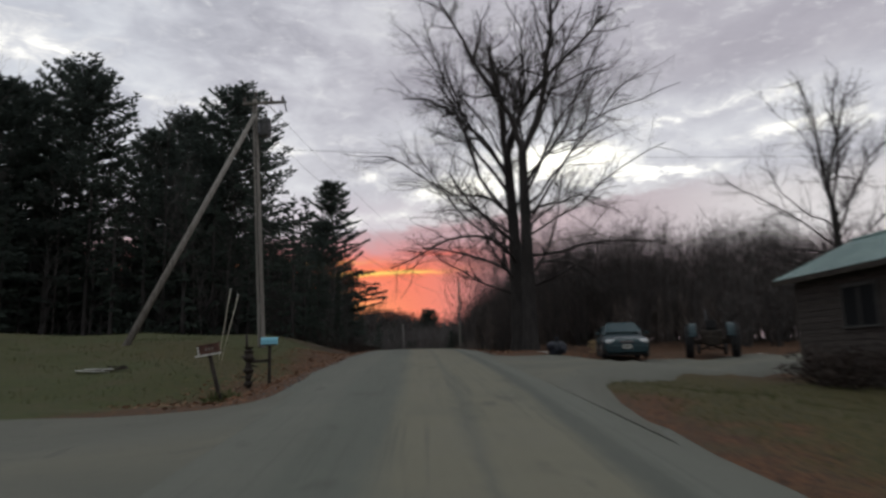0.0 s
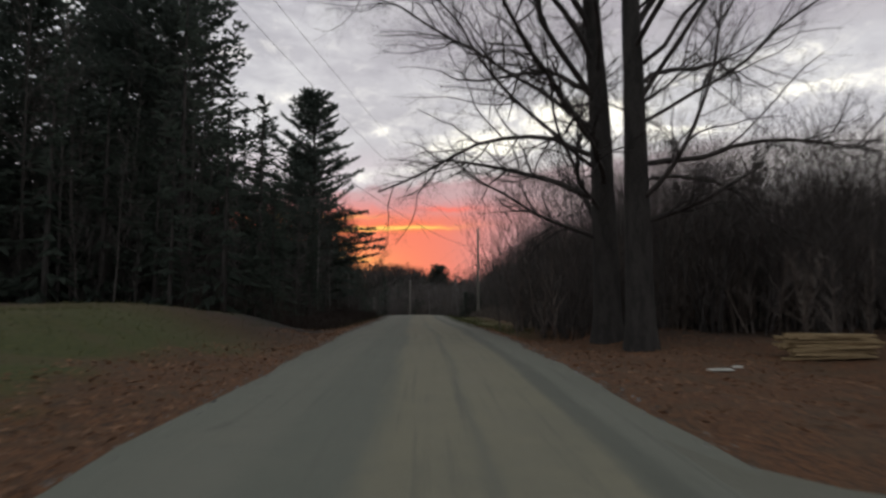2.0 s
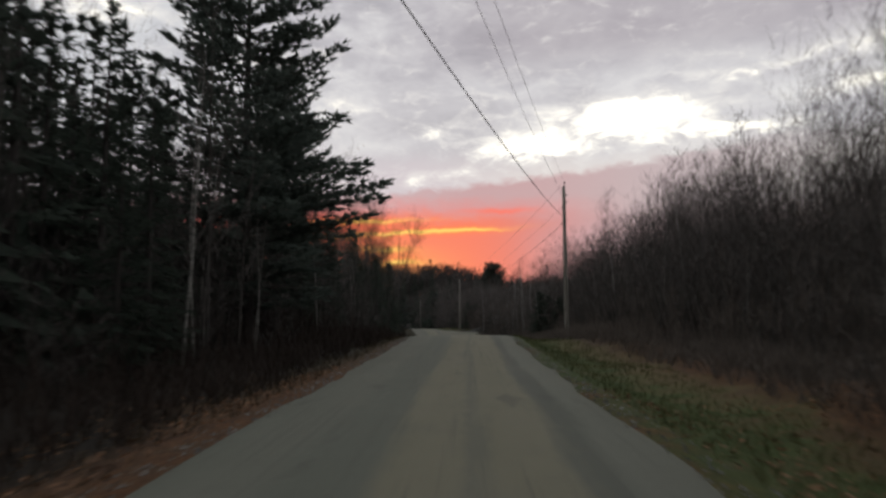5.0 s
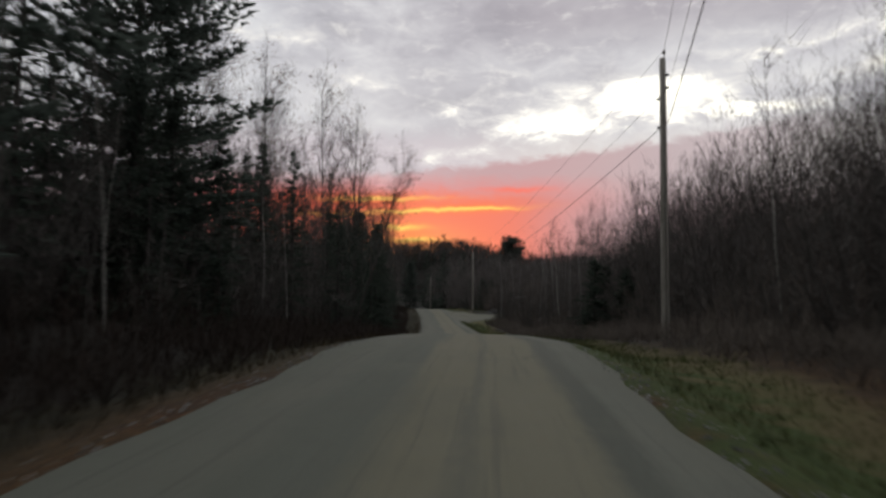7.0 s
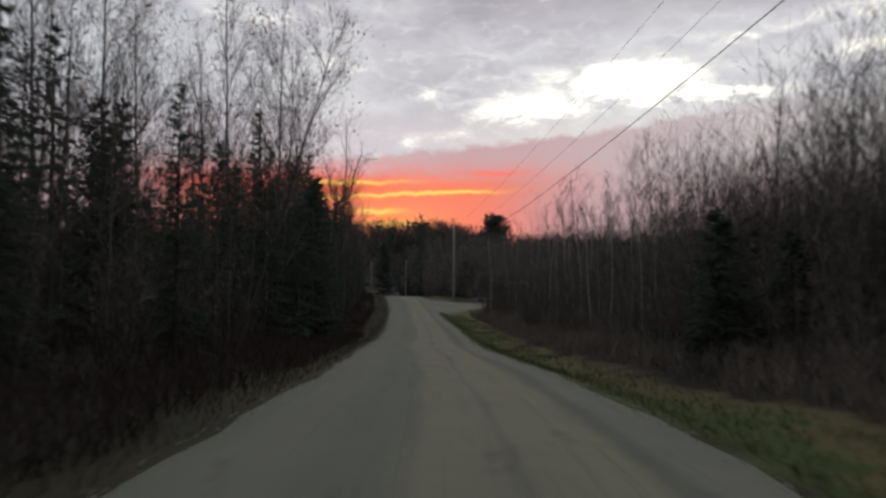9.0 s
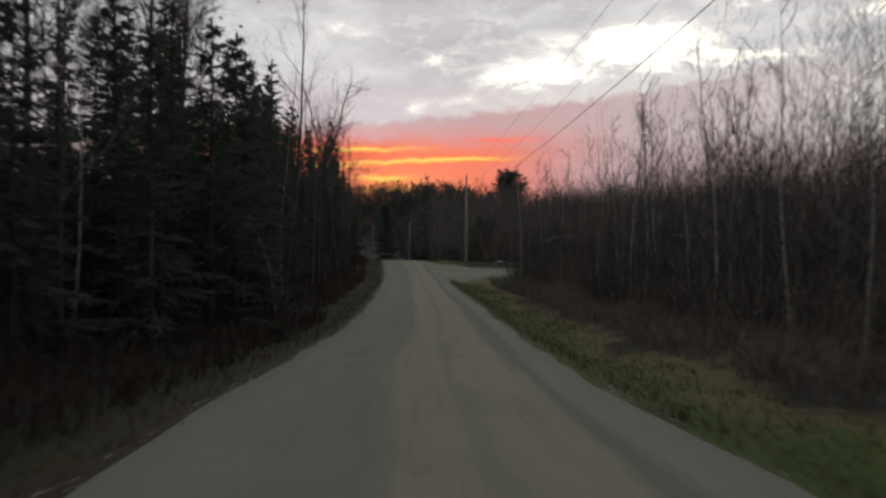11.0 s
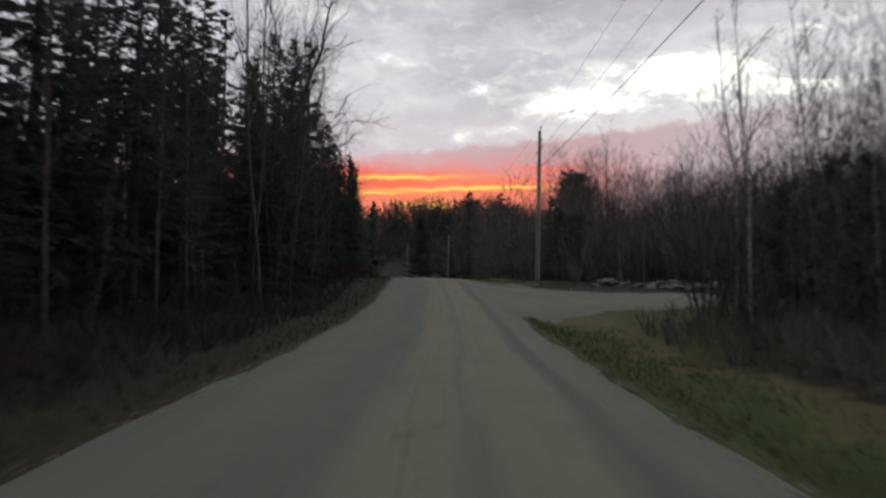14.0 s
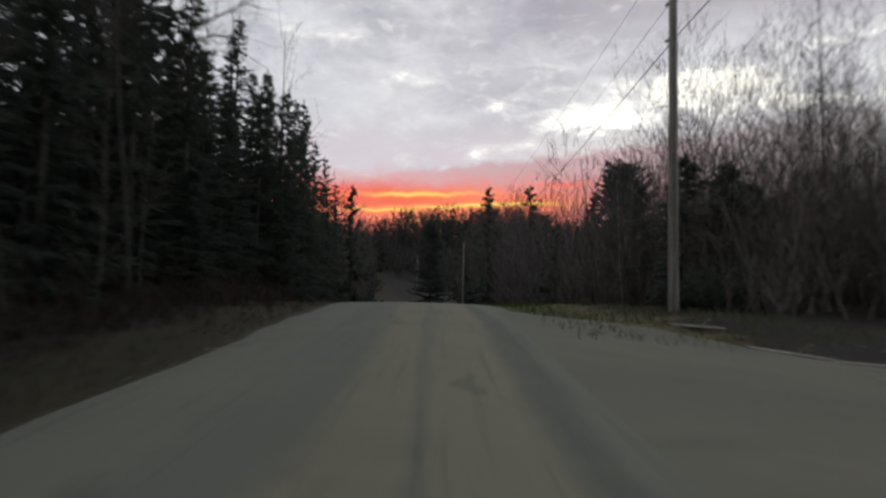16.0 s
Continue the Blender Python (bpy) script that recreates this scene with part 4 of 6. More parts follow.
def thicket(name, label, count, area, tall, mat, seed, lean=0.12, twigs=20, wide=0.02, reach=1.0, low=0.1, crown=0.0):
    """Many thin upright stems, each set about with tapering twigs (and with a rounded crown if asked), as one tangle."""
    rg = np.random.default_rng(seed)
    spots = np.array([s for s in (area(rg) for _ in range(count)) if clear_of_open(*s)])
    m = len(spots)
    swell = 0.5 + 0.5 * np.sin(spots[:, 0] * 0.37 + 1.7 * np.sin(spots[:, 1] * 0.13)) * np.cos(spots[:, 1] * 0.29)
    h = (tall[0] + (tall[1] - tall[0]) * (0.7 * swell + 0.3 * rg.uniform(0, 1, m)))
    base = np.column_stack([spots, land(spots[:, 0], spots[:, 1]) - 0.1])
    way = np.column_stack([rg.normal(0, lean, m), rg.normal(0, lean, m), np.ones(m)])
    way /= np.linalg.norm(way, axis=1)[:, None]

    def slivers(p, d, w):
        s = np.cross(d, rg.normal(0, 1, d.shape))
        s *= (w / (np.linalg.norm(s, axis=1) + 1e-9))[:, None]
        return np.stack([p - s, p + s, p + d], 1)

    k = rg.uniform(low, 1.0, (m, twigs))
    p = base[:, None] + way[:, None] * (h[:, None] * k)[..., None]
    d = np.stack([rg.normal(0, 0.42, k.shape), rg.normal(0, 0.42, k.shape), rg.uniform(0.5, 1.5, k.shape)], -1)
    if crown:
        a = rg.uniform(0, 2 * np.pi, k.shape)
        r = crown * rg.uniform(0.7, 1.25, m)[:, None] * np.sqrt(rg.uniform(0, 1, k.shape)) * np.sqrt(np.clip(1 - ((k - 0.62) / 0.42) ** 2, 0.04, 1))
        out = np.stack([np.cos(a), np.sin(a), np.zeros(k.shape)], -1)
        p = p + out * r[..., None]
        d = d + out * 0.35
    d *= (1.3 * reach * rg.uniform(0.5, 1.2, k.shape) * (1.25 - 0.65 * k) / np.linalg.norm(d, axis=-1))[..., None]
    tri = np.concatenate([slivers(base, way * h[:, None] * 0.96, wide * 1.2 + h * 0.0025), slivers(p.reshape(-1, 3), d.reshape(-1, 3), (0.85 * wide * (1.2 - 0.5 * k)).ravel())])
    n = len(tri) * 3
    me = bpy.data.meshes.new(name)
    me.vertices.add(n)
    me.vertices.foreach_set("co", tri.ravel())
    me.loops.add(n)
    me.loops.foreach_set("vertex_index", np.arange(n))
    me.polygons.add(n // 3)
    me.polygons.foreach_set("loop_start", np.arange(0, n, 3))
    me.materials.append(mat)
    me.update(calc_edges=True)
    return tagged(new(name, me), label, "undergrowth" if name == "undergrowth" else "woods", kind="stuff")


def band(side_of, d0, d1, y0, y1):
    def f(rg):
        y = rg.uniform(y0, y1)
        return float(road_x(y)) + side_of * (HALF + rg.uniform(d0, d1)), y
    return f


def patch(x0, x1, y0, y1):
    return lambda rg: (rg.uniform(x0, x1), rg.uniform(y0, y1))


# the left-hand undergrowth takes the brush colour darkened for shade
thicket("undergrowth", "brown leafless undergrowth along the woods' edge", 3000, band(-1, 3.4, 10, 56, 225), (0.5, 2.4), SHADED_BRUSH, 71, 0.25, 8, 0.011, 0.6)
thicket("undergrowth", "brown leafless undergrowth along the woods' edge", 4600, band(1, 5.6, 12, 50, 225), (0.6, 3.4), BRUSH, 72, 0.22, 12, 0.013, 0.7)
thicket("undergrowth", "low dark brush in the ditch below the verge", 3600, band(1, 3.5, 6.6, 58, 180), (0.3, 1.2), BRUSH, 96, 0.3, 9, 0.012, 0.5)
thicket("undergrowth", "low brown brush at the road's edge", 3600, band(-1, 1.3, 4.6, 58, 150), (0.25, 1.0), SHADED_BRUSH, 99, 0.3, 9, 0.012, 0.4)
thicket("undergrowth", "low brown brush at the road's edge", 1500, band(-1, 2.0, 4.8, 150, 215), (0.25, 1.0), SHADED_BRUSH, 100, 0.3, 9, 0.012, 0.4)
# right
thicket("distant_woods", "fine brown twigs at the woods' edge", 360, band(1, 7.5, 12, 52, 132), (4.5, 9.5), TWIG, 80, 0.16, 120, 0.01, 1.1, 0.2, 1.0)
thicket("distant_woods", "dense grey crowns in the woods", 540, band(1, 9.5, 21, 48, 131), (6.0, 11.2), TWIG, 73, 0.15, 190, 0.016, 1.4, 0.15, 1.4)
thicket("distant_woods", "dense low grey crowns in the woods", 140, band(1, 8.5, 20, 128, 150), (4.8, 8.4), TWIG, 94, 0.15, 170, 0.014, 1.2, 0.15, 1.4)
thicket("distant_woods", "fine grey crowns at the woods' edge", 120, band(1, 7.5, 13, 146, 181), (4.5, 8.2), TWIG, 84, 0.12, 125, 0.011, 1.1, 0.2, 1.2)
thicket("distant_woods", "dense grey crowns in the woods", 130, band(1, 10, 22, 146, 181), (5.0, 8.8), TWIG, 85, 0.12, 180, 0.015, 1.3, 0.2, 1.6)
thicket("distant_woods", "thin tall grey crowns above the woods", 105, band(1, 7.5, 20, 124, 174), (8.5, 13.0), TWIG, 95, 0.1, 110, 0.01, 1.2, 0.45, 1.3)
thicket("distant_woods", "fine crowns at the corner of the woods", 20, patch(4.6, 9.0, 174, 180.5), (5.5, 10.0), TWIG, 93, 0.1, 150, 0.012, 1.1, 0.2, 1.2)
thicket("distant_woods", "dense dark twigs deep in the woods", 2500, band(1, 8, 20, 50, 240), (2.0, 6.0), BRUSH, 81, 0.2, 20, 0.034, 1.0)
thicket("distant_woods", "dense grey crowns far back in the woods", 560, band(1, 20, 38, 46, 240), (6.5, 9.8), TWIG, 82, 0.08, 100, 0.036, 2.0, 0.15, 1.8)
thicket("distant_woods", "dense grey crowns behind the yard", 420, patch(4, 52, 47, 60), (5.5, 9.5), TWIG, 76, 0.1, 180, 0.014, 1.4, 0.12, 1.7)
thicket("distant_woods", "dense dark twigs behind the yard", 700, patch(5, 52, 45, 58), (2.0, 5.0), BRUSH, 86, 0.16, 24, 0.03, 1.0)
thicket("distant_woods", "dense grey crowns behind the side road", 380, patch(3, 48, 208, 226), (7.5, 12.0), TWIG, 77, 0.14, 200, 0.014, 1.3, 0.15, 1.6)
thicket("distant_woods", "tall grey crowns beyond the side road", 280, band(1, 8, 44, 222, 290), (8, 12), TWIG, 87, 0.08, 120, 0.03, 1.8, 0.12, 2.0)
thicket("distant_woods", "dense dark twigs behind the side road", 1000, patch(3, 48, 206, 216), (1.5, 4.5), BRUSH, 88, 0.2, 24, 0.03, 1.0)
thicket("distant_woods", "dense grey crowns at the woods' edge", 95, band(1, 7.8, 14, 106, 130), (6.5, 9.6), TWIG, 97, 0.14, 150, 0.013, 1.2, 0.15, 1.3)
thicket("distant_woods", "dense dark twigs at the corner of the woods", 420, band(1, 7.5, 18, 158, 181), (3.5, 6.6), BRUSH, 98, 0.16, 26, 0.028, 1.0)
# left
thicket("distant_woods", "dense dark twigs deep in the woods", 2900, band(-1, 7.5, 22, 58, 240), (3, 8.0), BARK, 74, 0.1, 30, 0.034, 1.1)
thicket("distant_woods", "tall bare crowns among the spruces", 260, band(-1, 8.5, 25, 103, 152), (12, 17), TWIG, 89, 0.07, 120, 0.014, 1.1, 0.35, 1.6)
thicket("distant_woods", "tall bare crowns among the spruces", 110, band(-1, 7.5, 20, 150, 196), (12, 17), TWIG, 104, 0.07, 110, 0.013, 1.1, 0.35, 1.5)
thicket("distant_woods", "tall bare crowns among the pines", 150, band(-1, 9, 40, 58, 103), (12, 18), TWIG, 90, 0.07, 110, 0.017, 1.2, 0.35, 1.7)
thicket("distant_woods", "dense dark twigs far back in the woods", 1500, band(-1, 20, 40, 58, 240), (5, 10), BARK, 83, 0.1, 30, 0.055, 1.5)
# beyond the dip
thicket("distant_woods", "dense grey crowns down in the valley", 420, patch(-70, 45, 266, 340), (12, 20), TWIG, 78, 0.1, 100, 0.06, 2.2, 0.08, 2.4)
thicket("distant_woods", "dense dark woods on the far slope", 620, patch(-190, 120, 425, 520), (13, 22), BARK, 79, 0.06, 80, 0.3, 4.0, 0.08, 4.5)
thicket("distant_woods", "dense dark brush at the foot of the far slope", 300, patch(-150, 90, 384, 432), (4, 10), BARK, 92, 0.08, 70, 0.16, 3.0, 0.03, 3.5)
# ---- poles and wires ----
IRON = mottled("dull_grey_steel", (0.12, 0.125, 0.13), (0.22, 0.225, 0.23), 6.0, 0.5, 0.6, relief=0.1)
CABLE = mottled("black_cable", (0.012, 0.012, 0.013), (0.03, 0.03, 0.032), 3.0, 0.6, relief=0.0)
CERAMIC = mottled("brown_glazed_insulator", (0.05, 0.03, 0.025), (0.09, 0.06, 0.05), 8.0, 0.25, relief=0.0)


def part(name, bm, mat, parent, label=""):
    """Links a bmesh as one mesh object under a thing or a part."""
    me = bpy.data.meshes.new(name)
    bm.to_mesh(me)
    bm.free()
    me.materials.append(mat)
    ob = new(name, me)
    ob.parent = parent
    if label:
        ob["label"] = label
    return ob


def box(cx, cy, cz, sx, sy, sz, bevel=0.01, turn=None):
    bm = bmesh.new()
    bmesh.ops.create_cube(bm, size=1.0, matrix=Matrix.Diagonal((sx, sy, sz, 1)))
    if bevel:
        bmesh.ops.bevel(bm, geom=bm.edges[:], offset=bevel, segments=2, affect="EDGES", profile=0.5)
    bmesh.ops.transform(bm, matrix=(turn or Matrix()), verts=bm.verts[:])
    bmesh.ops.translate(bm, vec=(cx, cy, cz), verts=bm.verts[:])
    return bm


def turned(profile, at_pose=None, sides=16):
    """A body of revolution round z from (radius, height) pairs, closed at both ends."""
    bm = bmesh.new()
    rings = []
    for r, z in profile:
        rings.append([bm.verts.new((r * math.cos(2 * math.pi * i / sides), r * math.sin(2 * math.pi * i / sides), z)) for i in range(sides)])
    for a, b in zip(rings, rings[1:]):
        for i in range(sides):
            bm.faces.new((a[i], a[(i + 1) % sides], b[(i + 1) % sides], b[i]))
    bm.faces.new(rings[0][::-1])
    bm.faces.new(rings[-1])
    if at_pose is not None:
        bmesh.ops.transform(bm, matrix=at_pose, verts=bm.verts[:])
    return bm


def rod(a, b, r0, r1=None, sides=10):
    """A tapered round bar from a to b."""
    a, b = Vector(a), Vector(b)
    m = Matrix.Translation(a) @ (b - a).to_track_quat("Z", "Y").to_matrix().to_4x4()
    return turned([(r0, 0), (r1 if r1 is not None else r0, (b - a).length)], m, sides)


def smooth_part(ob):
    ob.data.polygons.foreach_set("use_smooth", [True] * len(ob.data.polygons))
    return ob


def utility_pole(x, y, height, label, transformer=False, lean=0.0):
    t = thing("utility_pole", label, "utility pole", "utility poles")
    smooth_part(part("shaft", turned([(0.165, -0.5), (0.158, 0.2), (0.14, height * 0.5), (0.115, height - 0.03), (0.09, height)], sides=14), POLE_WOOD, t))
    pin = part("pin", rod((0.06, 0, height - 0.35), (0.06, 0, height + 0.2), 0.018), IRON, t)
    part("insulator", turned([(0.03, 0), (0.065, 0.03), (0.05, 0.07), (0.06, 0.1), (0.03, 0.16)], Matrix.Translation((0.06, 0, height + 0.16))), CERAMIC, pin, "brown ridged ceramic insulator")
    for z, s in ((-0.65, 1), (-1.15, 1), (-1.6, -1), (-2.7, -1)):
        part("bracket", box(0.17 * s, 0, height + z, 0.12, 0.07, 0.09, 0.012), IRON, t, "small dark steel bracket")
    part("ground_wire", rod((0.0, -0.165, 0), (0.0, -0.125, height - 0.5), 0.012, sides=6), CABLE, t, "thin ground wire stapled to the shaft")
    if transformer:
        arm = part("crossarm", box(0.45, -0.18, height - 0.25, 1.9, 0.1, 0.12, 0.012), POLE_WOOD, t, "short grey wooden crossarm")
        for dx in (-0.4, 0.75, 1.25):
            part("insulator", turned([(0.03, 0), (0.065, 0.04), (0.045, 0.1), (0.06, 0.14), (0.02, 0.24)], Matrix.Translation((dx, -0.18, height - 0.19))), CERAMIC, arm)
        can = smooth_part(part("transformer", turned([(0.2, 0), (0.235, 0.03), (0.235, 0.72), (0.25, 0.74), (0.25, 0.79), (0.12, 0.86)], Matrix.Translation((0.44, -0.05, height - 1.75)), 20), IRON, t, "grey steel transformer can"))
        part("bushing", turned([(0.05, 0), (0.035, 0.05), (0.05, 0.1), (0.03, 0.2)], Matrix.Translation((0.5, -0.08, height - 0.9))), CERAMIC, can)
        part("hanger", box(0.2, -0.03, height - 1.35, 0.14, 0.12, 0.5, 0.01), IRON, can)
        part("fuse", rod((1.3, -0.25, height - 0.1), (1.42, -0.32, height - 0.75), 0.035), IRON, arm, "dark cut-out fuse")
        lead = Wood()
        k = np.linspace(0, 1, 12)
        lead.limb(np.stack([0.55 + 0.5 * np.sin(k * math.pi), 0 * k - 0.1, height - 1.7 + 1.4 * k], -1), [0.012] * 12, 5)
        lead.build("lead", CABLE, t)
    t.matrix_basis = at(x, y) @ pose(0, 0, 0, 0, lean, 0)
    return z_at(x, y) + height


TOP_T = utility_pole(-6.9, 31.9, 10.9, "weathered grey wooden utility pole with a transformer can", True, -2.6)
TOP_A = utility_pole(8.18, 104.9, 10.7, "weathered grey wooden utility pole on the grass verge")
TOP_B = utility_pole(0.9, 206.9, 10.75, "weathered grey wooden utility pole beside a side road")
TOP_C = utility_pole(-12.6, 300, 11.6, "far grey wooden utility pole past the crest")
TOP_D = utility_pole(-31.9, 380, 10.0, "far grey wooden utility pole in the valley")

brace = thing("brace_pole", "long bare grey pole leaning against the utility pole", "pole")
smooth_part(part("shaft", rod((0, 0, -0.3), (3.76, 3.9, TOP_T - 0.75 - z_at(-11.1, 27.9)), 0.13, 0.1, 14), POLE_WOOD, brace))
brace.matrix_basis = at(-11.1, 27.9)


def wire(name, label, a, b, sag, r, sides=5):
    k = np.linspace(0, 1, 25)[:, None]
    pts = np.array(a) * (1 - k) + np.array(b) * k
    pts[:, 2] -= 4 * sag * (k * (1 - k))[:, 0]
    w = Wood()
    w.limb(pts, [r] * 25, sides)
    return tagged(w.build(name, CABLE, None), label, "cable", "overhead wires")


PT, PA, PB, PC, PD = (-7.4, 31.9, TOP_T), (8.18, 104.9, TOP_A), (0.9, 206.9, TOP_B), (-12.6, 300, TOP_C), (-31.9, 380, TOP_D)
for a, b in ((PT, PA), (PA, PB), (PB, PC), (PC, PD)):
    for dz, dx, sag, r, label in ((0.3, 0.06, 1.0, 0.007, "thin overhead power line between the poles"), (-1.15, 0.2, 1.2, 0.007, "thin overhead power line between the poles"),
                                  (-2.45, 0.2, 1.3, 0.015, "thick black overhead cable between the poles")):
        start = (a[0] + dx, a[1], a[2] + dz)
        if a is PT:
            start = (a[0] + (-0.62 if r > 0.01 else dx), a[1], a[2] + (-3.35 if r > 0.01 else dz))
        wire("overhead_wire", label, start, (b[0] + dx, b[1], b[2] + dz), sag, r)
wire("overhead_wire", "thin service line across the road to the house side", (-6.9, 31.9, TOP_T - 2.3), (46, 41, 13.0), 0.6, 0.008)

# ---- drives ----


def spline(rows, k):
    p = np.array(rows, float)
    s = np.concatenate([[0], np.cumsum(np.hypot(*np.diff(p, axis=0).T))])
    s /= s[-1]
    return np.interp(k, s, p[:, 0]), np.interp(k, s, p[:, 1])


def drive(label, edge_a, edge_b, width=5.0):
    def place(u, v):
        ax, ay = spline(edge_a, v / 60)
        bx, by = spline(edge_b, v / 60)
        k = u / width + 0.5
        x, y = ax + (bx - ax) * k, ay + (by - ay) * k
        return x, y, land(x, y) + 0.045 - 0.06 * (np.abs(k - 0.5) > 0.49)
    return tagged(sheet("driveway", np.linspace(-width / 2, width / 2, 15), np.linspace(0, 60, 41), place, DRIVE), label, "driveway", kind="structure")


drive("grey gravel drive leading to the parked car", ((1.7, 8), (2.2, 12.6), (2.8, 15.6), (5.7, 19.1), (10.3, 22.6), (20, 26), (40, 30)),
      ((1.9, 33), (2.5, 29.2), (3.7, 27.8), (6.0, 29.2), (8.5, 31.0), (11, 32.4), (18, 36.5), (40, 45)))
drive("worn grey gravel drive crossing the lawn edge", ((-3.2, 17.0), (-3.9, 14.5), (-4.7, 13.4), (-6.0, 13.1), (-8, 13.5), (-16, 15.5), (-34, 18)),
      ((-3.3, 0), (-3.8, 3), (-4.8, 4.4), (-6.5, 5), (-9, 5.2), (-16, 6), (-34, 8)))
drive("grey gravel side road off the main road", ((-1.1, 180.5), (-0.6, 182.8), (1.5, 185.0), (5, 186.8), (14, 188.5), (32, 190)),
      ((-4.8, 209), (-1.7, 204.4), (0.1, 201.2), (1.3, 197.8), (4.4, 195.2), (8, 192.4), (14, 192.6), (32, 195)))

# ---- by the roadside at the start ----
BLUE_TIN = mottled("faded_turquoise_paint", (0.16, 0.44, 0.55), (0.24, 0.55, 0.66), 9.0, 0.45, relief=0.05)
RED_PAINT = mottled("worn_red_brown_paint", (0.07, 0.034, 0.025), (0.14, 0.07, 0.05), 12.0, 0.7, relief=0.3)
PALE_PAINT = mottled("dirty_white_paint", (0.4, 0.4, 0.36), (0.62, 0.62, 0.58), 8.0, 0.6, relief=0.1)
DARKWOOD = mottled("dark_rotten_wood", (0.02, 0.017, 0.014), (0.06, 0.048, 0.038), 7.0, 0.95, relief=0.8)
PLANKWOOD = mottled("yellow_sawn_planks", (0.2, 0.14, 0.07), (0.4, 0.3, 0.17), 3.0, 0.75, stretch=(1, 8, 8), relief=0.3)
CANE = mottled("pale_fibreglass", (0.42, 0.4, 0.3), (0.6, 0.57, 0.45), 3.0, 0.5, relief=0.0)
STONE = mottled("grey_fieldstone", (0.05, 0.05, 0.05), (0.22, 0.215, 0.21), 1.6, 0.9, relief=0.7)
RUBBER = mottled("black_rubber", (0.01, 0.01, 0.011), (0.028, 0.027, 0.026), 5.0, 0.8, relief=0.3)
BLACKBAG = mottled("dark_blue_plastic", (0.008, 0.01, 0.016), (0.018, 0.021, 0.032), 3.0, 0.55, relief=0.6)


def vault(length, width, wall, tall):
    """A mailbox body: flat bottom, straight sides, round top; lies along x."""
    bm = bmesh.new()
    arc = [(-width / 2, 0), (-width / 2, wall)] + [(-width / 2 * math.cos(a), wall + (tall - wall) * math.sin(a)) for a in np.linspace(0.25, math.pi - 0.25, 9)] + [(width / 2, wall), (width / 2, 0)]
    ends = [[bm.verts.new((s * length / 2, y, z)) for y, z in arc] for s in (-1, 1)]
    m = len(arc)
    for i in range(m):
        bm.faces.new((ends[0][i], ends[0][(i + 1) % m], ends[1][(i + 1) % m], ends[1][i]))
    bm.faces.new(ends[0][::-1])
    bm.faces.new(ends[1])
    return bm


def blue_mailbox():
    t = thing("mailbox", "turquoise metal mailbox on a dark wooden post", "mailbox", "roadside mailboxes")
    part("post", box(0.02, 0, -0.1, 0.1, 0.1, 1.6, 0.012), DARKWOOD, t)
    part("tray", box(0, 0, 0.7, 0.46, 0.16, 0.03, 0.006), DARKWOOD, t)
    b = part("body", vault(0.52, 0.17, 0.12, 0.22), BLUE_TIN, t)
    b.location = (0, 0, 0.715)
    d = part("door", vault(0.02, 0.185, 0.125, 0.23), BLUE_TIN, b)
    d.location = (0.265, 0, -0.002)
    part("latch", box(0.285, 0, 0.17, 0.02, 0.03, 0.04, 0.004), IRON, d)
    part("flag", box(-0.05, 0.093, 0.13, 0.16, 0.006, 0.035, 0.002), IRON, b)
    t.matrix_basis = pose(-4.6, 20.65, 0.54, 0, 0, 4) @ Matrix.Diagonal((0.8, 0.8, 0.8, 1))


def red_mailbox():
    t = thing("mailbox", "weathered red-brown wooden mailbox with a pale door", "mailbox", "roadside mailboxes")
    smooth_part(part("post", rod((0.05, 0, -0.75), (-0.07, 0, 0.78), 0.05, 0.045), DARKWOOD, t))
    part("shelf", box(-0.1, 0, 0.79, 0.52, 0.2, 0.035, 0.006), PALE_PAINT, t)
    b = part("body", box(-0.06, 0, 0.9, 0.42, 0.19, 0.19, 0.02), RED_PAINT, t)
    part("door", box(-0.28, 0, 0.895, 0.03, 0.2, 0.18, 0.01), PALE_PAINT, b, "dirty white mailbox door")
    part("roof_board", box(-0.06, 0, 1.005, 0.46, 0.23, 0.02, 0.005), RED_PAINT, b)
    for i in range(3):
        part("number_bar", box(-0.12 + i * 0.065, -0.098, 0.91, 0.03, 0.006, 0.055, 0.001), POLE_WOOD, b, "pale painted bar")
    t.matrix_basis = pose(-4.85, 16.5, 0.08, 3, -9, 8) @ Matrix.Diagonal((0.95, 0.95, 0.95, 1))


def ringed_post():
    """A dark post wound round with ragged rings, a thin stake above it and an arm towards the mailbox."""
    rg = np.random.default_rng(5)
    t = thing("wooden_post", "dark ragged wooden post with a side arm", "post")
    prof = []
    for i, z in enumerate(np.linspace(-0.2, 1.0, 25)):
        prof.append((0.07 + (0.05 if i % 6 < 2 else 0.0) + rg.uniform(-0.02, 0.02) + (0.04 if 0.72 < z < 0.9 else 0), z))
    part("post", turned(prof, None, 12), DARKWOOD, t)
    smooth_part(part("stake", rod((-0.04, 0, 0.9), (-0.06, 0, 1.32), 0.035, 0.03), DARKWOOD, t))
    part("arm", box(0.26, 0.0, 0.66, 0.5, 0.07, 0.07, 0.01, Matrix.Rotation(radians(-3), 4, "Y")), DARKWOOD, t)
    for _ in range(16):
        a, z = rg.uniform(0, 6.28), rg.uniform(0.1, 0.95)
        part("splinter", rod((0.09 * math.cos(a), 0.09 * math.sin(a), z), (0.24 * math.cos(a), 0.24 * math.sin(a), z + rg.uniform(-0.05, 0.1)), 0.018, 0.006, 5), DARKWOOD, t)
    t.matrix_basis = at(-5.14, 20.75, -2, 1.08)


